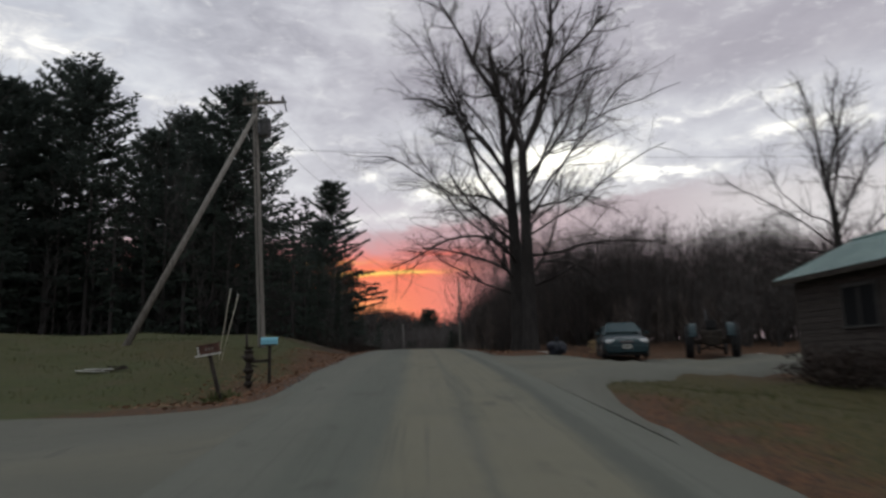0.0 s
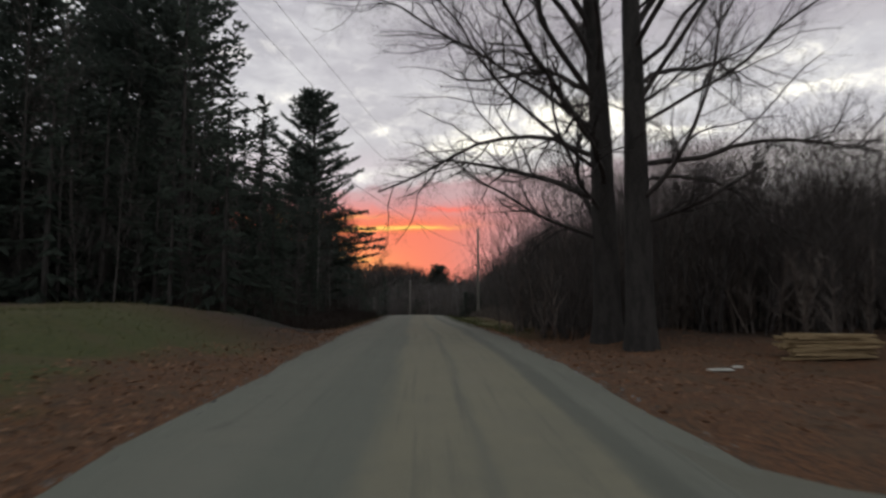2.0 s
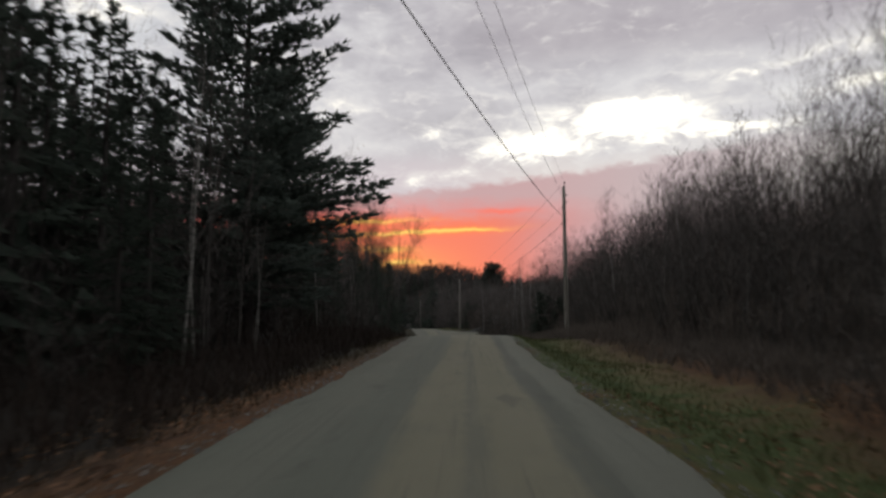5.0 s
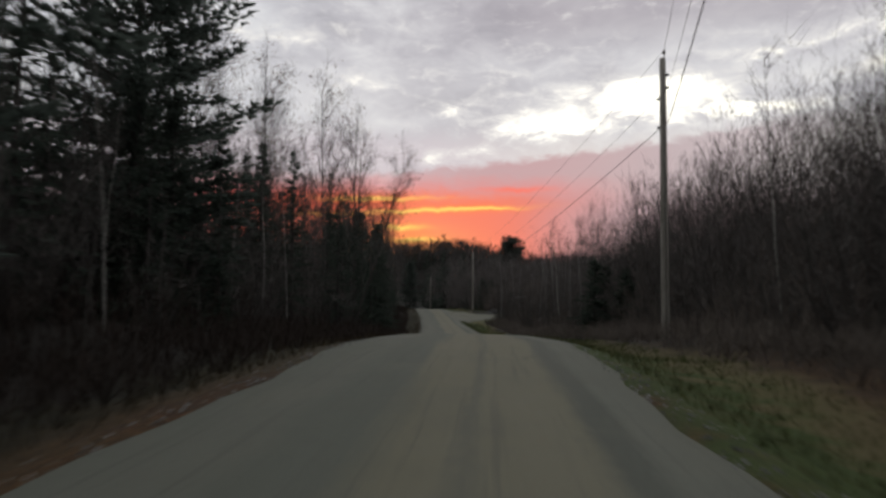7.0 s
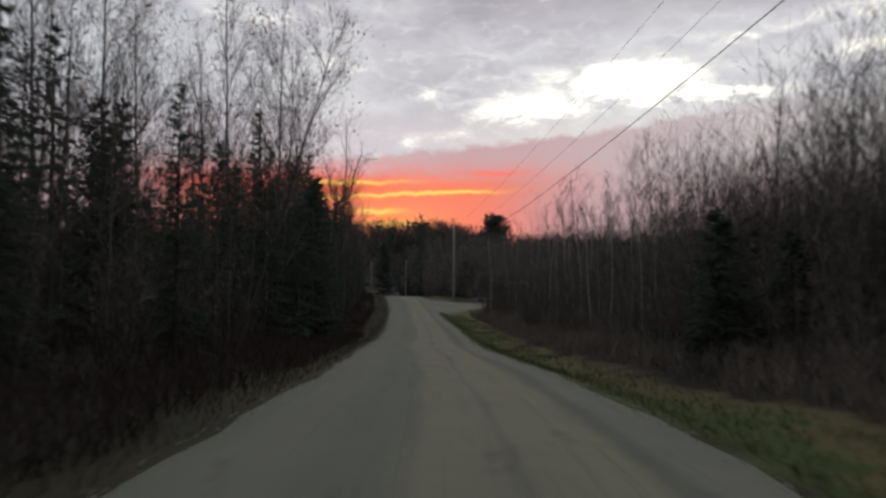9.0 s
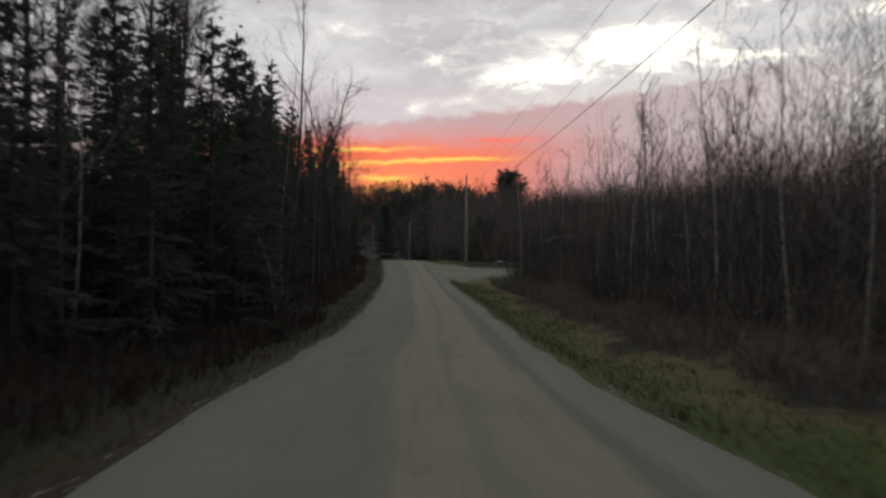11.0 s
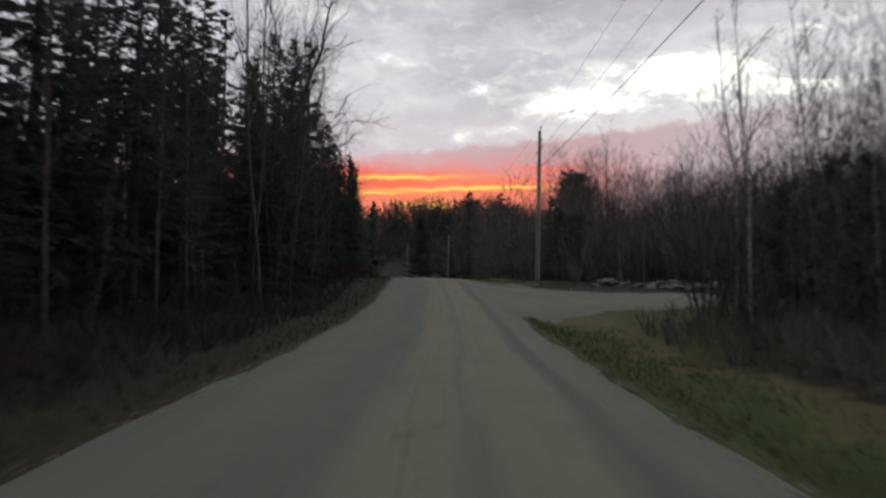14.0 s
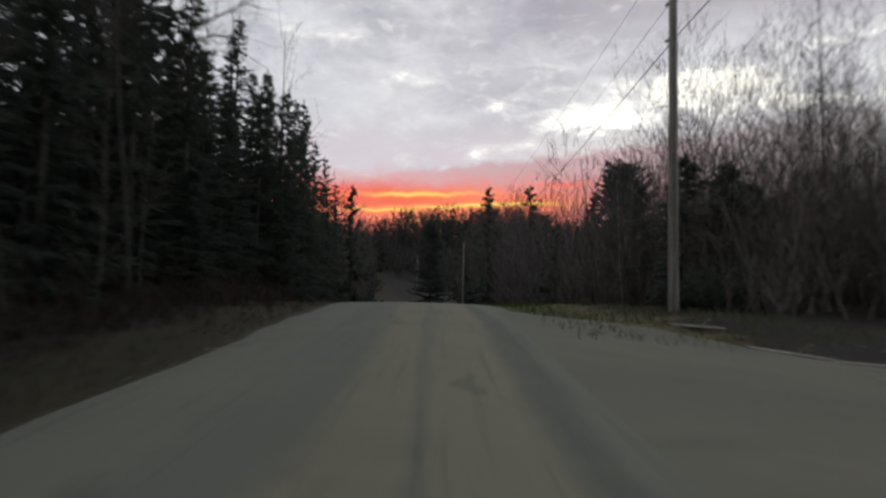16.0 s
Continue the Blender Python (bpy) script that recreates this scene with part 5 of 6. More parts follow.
def marker_stakes():
    for x, dx, h in ((-7.16, 0.28, 2.15), (-7.04, 0.42, 1.95)):
        t = thing("marker_stake", "thin pale fibreglass stake leaning in the lawn", "stake", "marker stakes")
        smooth_part(part("rod", rod((-0.3 * dx, 0, -0.5), (dx, 0.05, h), 0.012, 0.01, 8), CANE, t))
        part("cap", turned([(0.022, 0), (0.022, 0.04), (0.01, 0.055)], Matrix.Translation((dx, 0.05, h - 0.01)), 8), PALE_PAINT, t)
        t.matrix_basis = pose(x - 0.05, 26.2, 1.02)


def debris():
    rg = np.random.default_rng(9)
    for i, (dx, dy, ln, w, turn, mat, lab) in enumerate(((-0.25, 0, 0.8, 0.16, 12, PALE_PAINT, "dirty white board lying on the lawn"), (0.2, 0.12, 0.9, 0.2, -20, DARKWOOD, "dark rotten board lying on the lawn"),
                                                        (0.0, -0.12, 0.75, 0.12, 30, PALE_PAINT, "dirty white board lying on the lawn"), (0.35, 0.05, 0.45, 0.22, 5, DARKWOOD, "dark rotten board lying on the lawn"))):
        t = thing("board", lab, "board", "boards on the lawn")
        part("plank", box(0, 0, 0.03 + 0.035 * i, ln, w, 0.035, 0.006), mat, t)
        part("batten", box(ln * 0.3, 0, 0.06 + 0.035 * i, 0.05, w * 0.95, 0.025, 0.004), mat, t)
        t.matrix_basis = at(-8.9 + dx, 20.9 + dy, turn)
        t.rotation_euler[1] = radians(rg.uniform(-5, 5))


blue_mailbox()
red_mailbox()
ringed_post()
marker_stakes()
debris()

# ---- the yard ----
PAINT = mottled("dark_teal_car_paint", (0.007, 0.024, 0.029), (0.012, 0.036, 0.042), 1.0, 0.25, 0.0, 0.3, relief=0.0)
GLASS_M, gn, gb = material("car_window_glass", 0.1, 0.0, 0.14)
gb.inputs["Base Color"].default_value = (0.02, 0.042, 0.05, 1)
LAMP_GLASS, ln_, lb = material("clear_headlamp_lens", 0.12, 0.0, 0.6)
lb.inputs["Base Color"].default_value = (0.6, 0.62, 0.62, 1)
CHROME = mottled("bright_metal_trim", (0.5, 0.5, 0.5), (0.62, 0.62, 0.62), 5.0, 0.25, 0.9, relief=0.0)


def loft(stations):
    """A closed body through cross-sections (y, [(x, z), ...]) that share a point count; mirrored halves are given whole."""
    bm = bmesh.new()
    rings = [[bm.verts.new((x, y, z)) for x, z in pts] for y, pts in stations]
    m = len(rings[0])
    for a, b in zip(rings, rings[1:]):
        for i in range(m):
            bm.faces.new((a[i], a[(i + 1) % m], b[(i + 1) % m], b[i]))
    bm.faces.new(rings[0][::-1])
    bm.faces.new(rings[-1])
    bmesh.ops.recalc_face_normals(bm, faces=bm.faces[:])
    return bm


def wheel(parent, x, y, r, w):
    m = Matrix.Translation((x - w / 2, y, r)) @ Matrix.Rotation(radians(90), 4, "Y")
    tyre = smooth_part(part("tyre", turned([(r * 0.6, 0), (r * 0.9, 0.0), (r, w * 0.2), (r, w * 0.8), (r * 0.9, w), (r * 0.6, w)], m, 24), RUBBER, parent))
    s = 1 if x > 0 else -1
    m2 = Matrix.Translation((x + s * (w / 2 + 0.004) - 0.02, y, r)) @ Matrix.Rotation(radians(90), 4, "Y")
    rim = part("rim", turned([(r * 0.62, 0), (r * 0.6, 0.03), (r * 0.3, 0.035), (r * 0.1, 0.045)], m2, 20), CHROME, tyre, "silver wheel rim")
    return rim


def sedan(x, y, turn):
    t = thing("car", "dark teal sedan parked at the end of the drive", "car")

    def section(w, z0, z1, belly=0.0, n=5):
        a = [(-w * 0.86, z0), (-w * 0.98, z0 + 0.1), (-w, z0 + (z1 - z0) * 0.55), (-w * 0.95, z1 - 0.07), (-w * 0.8, z1 - 0.01), (-w * 0.35, z1 + 0.02)]
        return a + [(-p, q) for p, q in a[::-1]]

    st = [(-2.22, section(0.64, 0.2, 0.58)), (-2.17, section(0.76, 0.16, 0.66)), (-2.0, section(0.84, 0.15, 0.74)), (-1.5, section(0.87, 0.15, 0.83)), (-0.8, section(0.88, 0.15, 0.93)),
          (0.4, section(0.885, 0.15, 0.95)), (1.4, section(0.88, 0.21, 0.96)), (1.95, section(0.84, 0.24, 0.95)), (2.2, section(0.78, 0.3, 0.9)), (2.27, section(0.66, 0.36, 0.82))]
    body = smooth_part(part("body", loft(st), PAINT, t))
    sub = body.modifiers.new("round", "SUBSURF")
    sub.levels = sub.render_levels = 1

    def roof_section(w, z0, z1):
        a = [(-w, z0), (-w * 0.96, z0 + (z1 - z0) * 0.4), (-w * 0.78, z1 - 0.08), (-w * 0.62, z1 - 0.015), (-w * 0.26, z1 + 0.02)]
        return a + [(-p, q) for p, q in a[::-1]]

    cab = [(-0.95, roof_section(0.78, 0.9, 0.95)), (-0.55, roof_section(0.78, 0.9, 1.16)), (-0.1, roof_section(0.77, 0.9, 1.38)), (0.4, roof_section(0.76, 0.9, 1.43)), (0.95, roof_section(0.76, 0.9, 1.41)),
           (1.35, roof_section(0.75, 0.9, 1.25)), (1.75, roof_section(0.72, 0.9, 0.97))]
    cabin = smooth_part(part("cabin", loft(cab), PAINT, body))

    def pane(name, pts, label=""):
        bm = bmesh.new()
        vs = [bm.verts.new(p) for p in pts]
        bm.faces.new(vs)
        bmesh.ops.recalc_face_normals(bm, faces=bm.faces[:])
        geo = bmesh.ops.extrude_face_region(bm, geom=bm.faces[:])
        nrm = Vector((0, 0, 0))
        for f in bm.faces:
            nrm = f.normal
            break
        bmesh.ops.translate(bm, vec=nrm * 0.012, verts=[v for v in geo["geom"] if isinstance(v, bmesh.types.BMVert)])
        return part(name, bm, GLASS_M, cabin, label)

    pane("windscreen", [(-0.7, -0.93, 0.965), (0.7, -0.93, 0.965), (0.53, -0.17, 1.37), (-0.53, -0.17, 1.37)], "grey-blue sloped windscreen").location = (0, -0.035, 0.045)
    pane("rear_window", [(-0.62, 1.72, 1.0), (0.62, 1.72, 1.0), (0.55, 1.12, 1.37), (-0.55, 1.12, 1.37)])
    for s in (-1, 1):
        pane("side_window", [(s * 0.79, -0.55, 0.97), (s * 0.785, 0.38, 0.97), (s * 0.695, 0.38, 1.33), (s * 0.7, -0.05, 1.31)])
        pane("side_window", [(s * 0.785, 0.44, 0.97), (s * 0.77, 1.3, 0.97), (s * 0.69, 1.0, 1.31), (s * 0.695, 0.44, 1.33)])
        part("wing_mirror", box(s * 0.93, -0.62, 0.98, 0.17, 0.1, 0.12, 0.03), PAINT, body)
        part("headlight", box(s * 0.6, -2.14, 0.62, 0.34, 0.12, 0.14, 0.04, Matrix.Rotation(radians(-14 * s), 4, "Z")), LAMP_GLASS, body, "clear headlight lens")
        part("tail_light", box(s * 0.66, 2.22, 0.72, 0.3, 0.08, 0.16, 0.03), RED_PAINT, body)
        part("fog_lamp", box(s * 0.55, -2.2, 0.34, 0.16, 0.05, 0.07, 0.02), LAMP_GLASS, body)
        part("door_handle", box(s * 0.89, 0.25, 0.78, 0.025, 0.16, 0.03, 0.008), CHROME, body)
        part("door_handle", box(s * 0.89, 1.1, 0.79, 0.025, 0.16, 0.03, 0.008), CHROME, body)
    part("apron", box(0, -2.05, 0.17, 1.5, 0.2, 0.2, 0.03), RUBBER, body)
    for sx in (-0.78, 0.78):
        part("sill", box(sx, 0, 0.17, 0.14, 2.0, 0.16, 0.03), RUBBER, body)
    part("grille", box(0, -2.215, 0.6, 0.5, 0.05, 0.11, 0.02), RUBBER, body, "black front grille")
    part("grille_bar", box(0, -2.245, 0.61, 0.46, 0.015, 0.02, 0.004), CHROME, body)
    part("bumper", box(0, -2.18, 0.33, 1.5, 0.14, 0.3, 0.05), PAINT, body)
    plate = part("plate", box(0, -2.265, 0.42, 0.31, 0.015, 0.15, 0.004), PALE_PAINT, body, "pale plate")
    part("plate_bar", box(0, -2.276, 0.42, 0.22, 0.006, 0.045, 0.001), DARKWOOD, plate)
    for sx in (-0.76, 0.76):
        for sy in (-1.38, 1.32):
            wheel(t, sx, sy, 0.31, 0.2)
    t.matrix_basis = pose(x, y, z_at(x, y) + 0.035, 0, 0, turn) @ Matrix.Diagonal((1.08, 1.04, 1.04, 1))


sedan(8.36, 31.6, -12)

TEAL = mottled("chalky_blue_tractor_paint", (0.008, 0.022, 0.027), (0.015, 0.04, 0.048), 6.0, 0.5, relief=0.2)


def tractor(x, y, turn):
    t = thing("tractor", "old dark tractor with chalky blue fenders", "tractor")
    part("chassis", box(0, 0.3, 0.78, 0.5, 2.6, 0.42, 0.05), DARKWOOD, t)
    hood = part("bonnet", box(0, 1.15, 1.12, 0.52, 1.35, 0.5, 0.08), TEAL, t)
    part("grille", box(0, 1.84, 1.1, 0.44, 0.04, 0.44, 0.02), RUBBER, hood)
    part("exhaust_pipe", rod((-0.18, 1.2, 1.3), (-0.18, 1.2, 2.35), 0.04, 0.035), IRON, hood, "rusty upright exhaust pipe")
    part("gearbox", box(0, -0.35, 0.95, 0.95, 1.1, 0.62, 0.08), DARKWOOD, t)
    part("axle", rod((-0.95, -0.6, 0.75), (0.95, -0.6, 0.75), 0.12), DARKWOOD, t)
    seat = part("seat", box(0, -0.55, 1.33, 0.46, 0.42, 0.1, 0.04), RUBBER, t)
    part("seat_back", box(0, -0.78, 1.55, 0.46, 0.09, 0.4, 0.04), RUBBER, seat)
    part("dashboard", box(0, 0.42, 1.3, 0.46, 0.2, 0.4, 0.04), TEAL, t)
    col = part("steering_column", rod((0, 0.35, 1.4), (0, 0.1, 1.62), 0.025), IRON, t)
    w = Wood()
    a = np.linspace(0, 2 * np.pi, 21)
    w.limb(np.stack([0.2 * np.cos(a), 0.08 + 0.15 * np.sin(a), 1.63 + 0.13 * np.sin(a)], -1), [0.016] * 21, 6)
    w.build("steering_wheel", RUBBER, col)
    for s in (-1, 1):
        m = Matrix.Translation((s * 1.0 - 0.19, -0.6, 0.76)) @ Matrix.Rotation(radians(90), 4, "Y")
        tyre = smooth_part(part("tyre", turned([(0.42, 0.02), (0.68, 0.0), (0.78, 0.07), (0.78, 0.31), (0.68, 0.38), (0.42, 0.36)], m, 28), RUBBER, t, "large ribbed rear tyre"))
        for i in range(18):
            b = 2 * math.pi * i / 18
            mm = Matrix.Translation((s * 1.0, -0.6, 0.76)) @ Matrix.Rotation(b, 4, "X") @ Matrix.Translation((0, 0, 0.785)) @ Matrix.Rotation(radians(28 * s), 4, "Z")
            part("lug", box(0, 0, 0, 0.36, 0.05, 0.05, 0.008), RUBBER, tyre).matrix_basis = mm
        part("rim", turned([(0.42, 0), (0.4, 0.05), (0.16, 0.08), (0.14, 0.12)], Matrix.Translation((s * 1.0 + (0.08 if s > 0 else -0.2), -0.6, 0.76)) @ Matrix.Rotation(radians(90), 4, "Y"), 20), IRON, tyre, "dull grey steel rim")
        a = np.linspace(radians(20), radians(165), 12)
        bm = bmesh.new()
        rows = []
        for k in a:
            rows.append([bm.verts.new((s * xx, -0.6 + rr * math.cos(k), 0.76 + rr * math.sin(k))) for xx, rr in ((0.66, 0.86), (0.98, 0.86), (1.0, 0.82), (0.98, 0.83), (0.66, 0.83))])
        for p, q in zip(rows, rows[1:]):
            for i in range(5):
                bm.faces.new((p[i], p[(i + 1) % 5], q[(i + 1) % 5], q[i]))
        bmesh.ops.recalc_face_normals(bm, faces=bm.faces[:])
        part("fender", bm, TEAL, t, "chalky blue curved fender")
        m = Matrix.Translation((s * 0.62 - 0.09, 1.6, 0.38)) @ Matrix.Rotation(radians(90), 4, "Y")
        ft = smooth_part(part("front_tyre", turned([(0.2, 0.0), (0.34, 0.0), (0.38, 0.05), (0.38, 0.13), (0.34, 0.18), (0.2, 0.18)], m, 20), RUBBER, t))
        part("front_rim", turned([(0.2, 0.03), (0.18, 0.1), (0.05, 0.14)], m, 16), PALE_PAINT, ft)
        part("front_spindle", rod((s * 0.1, 1.6, 0.55), (s * 0.6, 1.6, 0.4), 0.05), DARKWOOD, t)
    t.matrix_basis = pose(x, y, z_at(x, y) - 0.02, 0, 0, turn)


tractor(13.7, 34.4, -24)


def bundle(x, y):
    """A dark plastic-wrapped bundle standing at the drive's corner."""
    rg = np.random.default_rng(3)
    t = thing("rubbish_bag", "dark blue plastic bag slumped beside the drive", "bag")
    bm = bmesh.new()
    bmesh.ops.create_icosphere(bm, subdivisions=3, radius=0.36)
    for v in bm.verts:
        c = v.co
        k = 1 + 0.5 * noise.noise(c * 4.5 + Vector((3.1, 0.7, 1.9))) + 0.16 * noise.noise(c * 13.0)
        c.x, c.y, c.z = c.x * k * 1.0, c.y * k * 0.9, c.z * k * 0.95
        c.z = max(c.z, -0.28)
        if c.z > 0.22:
            c.x *= 1 - 1.6 * (c.z - 0.22)
            c.y *= 1 - 1.6 * (c.z - 0.22)
    bmesh.ops.translate(bm, vec=(0, 0, 0.28), verts=bm.verts[:])
    smooth_part(part("bag", bm, BLACKBAG, t))
    part("knot", turned([(0.09, 0.55), (0.045, 0.62), (0.1, 0.72), (0.04, 0.76)], None, 10), BLACKBAG, t)
    t.matrix_basis = at(x, y, 0, 0.9)


bundle(4.72, 27.9)


def plank_pile(x, y):
    rg = np.random.default_rng(17)
    for row in range(8):
        for col in range(3):
            t = thing("plank", "yellowish sawn plank in a loose pile", "plank", "pile of planks")
            ln = rg.uniform(1.9, 2.6)
            part("board", box(0, 0, 0, ln, 0.17, 0.07, 0.006), PLANKWOOD, t)
            part("split_end", box(ln / 2 + 0.06, 0.02, -0.01, 0.14, 0.1, 0.04, 0.01), PLANKWOOD, t)
            px, py = x + rg.uniform(-0.25, 0.25), y + (col - 1) * 0.27 + rg.uniform(-0.05, 0.05)
            t.matrix_basis = pose(px, py, z_at(x, y) + 0.06 + row * 0.085 + col * 0.004, rg.uniform(-2, 2), rg.uniform(-2.5, 2.5), rg.uniform(-9, 9))


plank_pile(11.1, 41.6)


def flat_scrap(x, y, sx, sy, turn):
    t = thing("scrap_board", "small dirty white board lying among leaves", "board", "scraps on the ground")
    part("sheet", box(0, 0, 0.03, sx, sy, 0.03, 0.006), PALE_PAINT, t)
    part("rib", box(0, sy * 0.3, 0.05, sx * 0.9, 0.03, 0.02, 0.004), PALE_PAINT, t)
    t.matrix_basis = at(x, y, turn)


flat_scrap(6.2, 37.5, 0.55, 0.18, 8)
flat_scrap(6.9, 38.2, 0.22, 0.12, -20)
flat_scrap(17.6, 37.2, 0.45, 0.3, 10)
flat_scrap(16.5, 28.0, 1.4, 0.16, 4)

SIDING = mottled("weathered_brown_siding", (0.03, 0.025, 0.022), (0.06, 0.05, 0.043), 2.0, 0.85, stretch=(1, 1, 6), relief=0.3)
ROOF_TIN = mottled("grey_green_metal_roofing", (0.13, 0.2, 0.19), (0.21, 0.3, 0.28), 0.8, 0.45, 0.3, relief=0.1)
DARK_PANE, dn_, db = material("unlit_window_glass", 0.3, 0.0, 0.1)
db.inputs["Base Color"].default_value = (0.012, 0.013, 0.014, 1)
TRIM = mottled("grey_painted_trim", (0.035, 0.034, 0.032), (0.06, 0.058, 0.054), 6.0, 0.7, relief=0.1)


def house():
    x0, x1, y0, y1 = 11.0, 15.6, 11.5, 22.6
    g = z_at(11.5, 18) - 0.1
    eave, ridge, xm = 2.9, 3.95, 13.3
    t = thing("house", "single-storey brown house with a grey-green metal roof", "house")

    def wall(name, a, b, lower, upper):
        bm = bmesh.new()
        pts = [(a[0], a[1], lower), (b[0], b[1], lower)] + upper
        bm.faces.new([bm.verts.new(p) for p in pts])
        geo = bmesh.ops.extrude_face_region(bm, geom=bm.faces[:])
        d = Vector((b[0] - a[0], b[1] - a[1], 0)).normalized()
        inward = Vector((-d.y, d.x, 0)) * 0.15
        bmesh.ops.translate(bm, vec=inward, verts=[v for v in geo["geom"] if isinstance(v, bmesh.types.BMVert)])
        bmesh.ops.recalc_face_normals(bm, faces=bm.faces[:])
        return part(name, bm, SIDING, t)

    ww = wall("wall", (x0, y1), (x0, y0), g - 0.3, [(x0, y0, eave), (x0, y1, eave)])
    wall("wall", (x1, y0), (x1, y1), g - 0.3, [(x1, y1, eave), (x1, y0, eave)])
    wn = wall("wall", (x1 - 0.16, y1), (x0 + 0.16, y1), g - 0.3, [(x0 + 0.16, y1, eave), (xm, y1, ridge - 0.05), (x1 - 0.16, y1, eave)])
    wall("wall", (x0 + 0.16, y0), (x1 - 0.16, y0), g - 0.3, [(x1 - 0.16, y0, eave), (xm, y0, ridge - 0.05), (x0 + 0.16, y0, eave)])
    for i in range(16):
        part("siding_board", box(x0 - 0.012, (y0 + y1) / 2, g + 0.12 + i * 0.175, 0.022, y1 - y0, 0.16, 0.004, Matrix.Rotation(radians(4), 4, "Y")), SIDING, ww)
    for i in range(14):
        part("siding_board", box((x0 + x1) / 2, y1 + 0.012, g + 0.12 + i * 0.175, x1 - x0 - 0.1, 0.022, 0.16, 0.004, Matrix.Rotation(radians(4), 4, "X")), SIDING, wn)
    for s, xe in ((-1, x0 - 0.45), (1, x1 + 0.45)):
        bm = bmesh.new()
        ze = eave - (ridge - eave) / (xm - x0) * 0.45
        v = [bm.verts.new(p) for p in ((xe, y0 - 0.4, ze), (xe, y1 + 0.4, ze), (xm, y1 + 0.4, ridge), (xm, y0 - 0.4, ridge))]
        bm.faces.new(v)
        geo = bmesh.ops.extrude_face_region(bm, geom=bm.faces[:])
        bmesh.ops.translate(bm, vec=(0, 0, 0.09), verts=[q for q in geo["geom"] if isinstance(q, bmesh.types.BMVert)])
        bmesh.ops.recalc_face_normals(bm, faces=bm.faces[:])
        roof = part("roof", bm, ROOF_TIN, t, "grey-green sheet metal roof slope")
        for k in range(25):
            yy = y0 - 0.38 + k * (y1 - y0 + 0.76) / 24
            part("seam", rod((xe, yy, ze + 0.1), (xm, yy, ridge + 0.1), 0.018, sides=6), ROOF_TIN, roof)
        part("fascia", box(xe + 0.02 * s, (y0 + y1) / 2, ze + 0.0, 0.03, y1 - y0 + 0.8, 0.16, 0.004), DARKWOOD, t)
    part("ridge_cap", rod((xm, y0 - 0.42, ridge + 0.1), (xm, y1 + 0.42, ridge + 0.1), 0.07, sides=8), ROOF_TIN, t)
    for yc in (19.6, 15.2):
        win = part("window", box(x0 - 0.03, yc, 1.75, 0.05, 1.3, 1.05, 0.01), DARK_PANE, t)
        part("sill", box(x0 - 0.06, yc, 1.2, 0.12, 1.5, 0.06, 0.01), TRIM, win)
        part("lintel", box(x0 - 0.045, yc, 2.32, 0.08, 1.5, 0.1, 0.01), TRIM, win)
        for dy in (-0.69, 0, 0.69):
            part("window_frame", box(x0 - 0.045, yc + dy, 1.75, 0.08, 0.07, 1.05, 0.008), TRIM, win)
    door = part("door", box(x0 - 0.03, 17.4, g + 1.05, 0.06, 0.92, 2.05, 0.01), RED_PAINT, t, "dull red door")
    part("door_handle", turned([(0.03, 0), (0.03, 0.05), (0.012, 0.06)], Matrix.Translation((x0 - 0.06, 17.05, g + 1.0)) @ Matrix.Rotation(radians(-90), 4, "Y"), 10), CHROME, door)
    part("step", box(x0 - 0.55, 17.4, g + 0.1, 1.0, 1.3, 0.3, 0.02), STONE, t)


house()


def shrub(x, y, r, h, seed, label, mat=BRUSH):
    rg = np.random.default_rng(seed)
    t = thing("shrub", label, "shrub", "shrubs")
    stems, leaves = Wood(), Wood()
    for _ in range(60):
        a, k = rg.uniform(0, 6.28), rg.uniform(0.1, 1) ** 0.5
        d = np.array([math.cos(a) * r * k, math.sin(a) * r * k, h * (1.05 - 0.45 * k) * rg.uniform(0.7, 1.1)])
        pts, _ = bend_path((d[0] * 0.25, d[1] * 0.25, -0.1), d, np.linalg.norm(d), 3, 0.12, 0.02, rg)
        stems.limb(pts, [0.018, 0.013, 0.009, 0.004], 3)
        for _ in range(26):
            s = rg.uniform(0.25, 1.0)
            i = min(int(s * 3), 2)
            p = pts[i] + (pts[i + 1] - pts[i]) * (s * 3 - i)
            leaves.leaf(p, rg.normal(0, 0.11, 3), 0.03, unit(rg.normal(0, 1, 3)))
    stems.build("stem", BRUSH, t)
    leaves.build("foliage", mat, t, False)
    t.matrix_basis = at(x, y)


shrub(8.9, 17.6, 1.2, 1.1, 81, "dark brown bare shrub before the house", SHADED_BRUSH)
shrub(10.0, 18.9, 1.0, 1.0, 82, "dark brown bare shrub before the house", SHADED_BRUSH)
shrub(9.6, 15.9, 1.1, 1.2, 83, "dark brown bare shrub before the house", SHADED_BRUSH)
shrub(-4.75, 16.7, 0.34, 0.24, 84, "low green tuft of grass at the mailbox post", DRYGRASS)
shrub(4.6, 209.0, 1.3, 1.5, 85, "low dark shrub below the utility pole")
shrub(2.7, 208.6, 1.35, 2.2, 86, "dense dark green rounded shrub beside the utility pole", NEEDLE)
shrub(1.9, 209.6, 1.1, 1.5, 87, "dense dark green rounded shrub beside the utility pole", NEEDLE)

# ---- leaning and bent trunks, stones ----


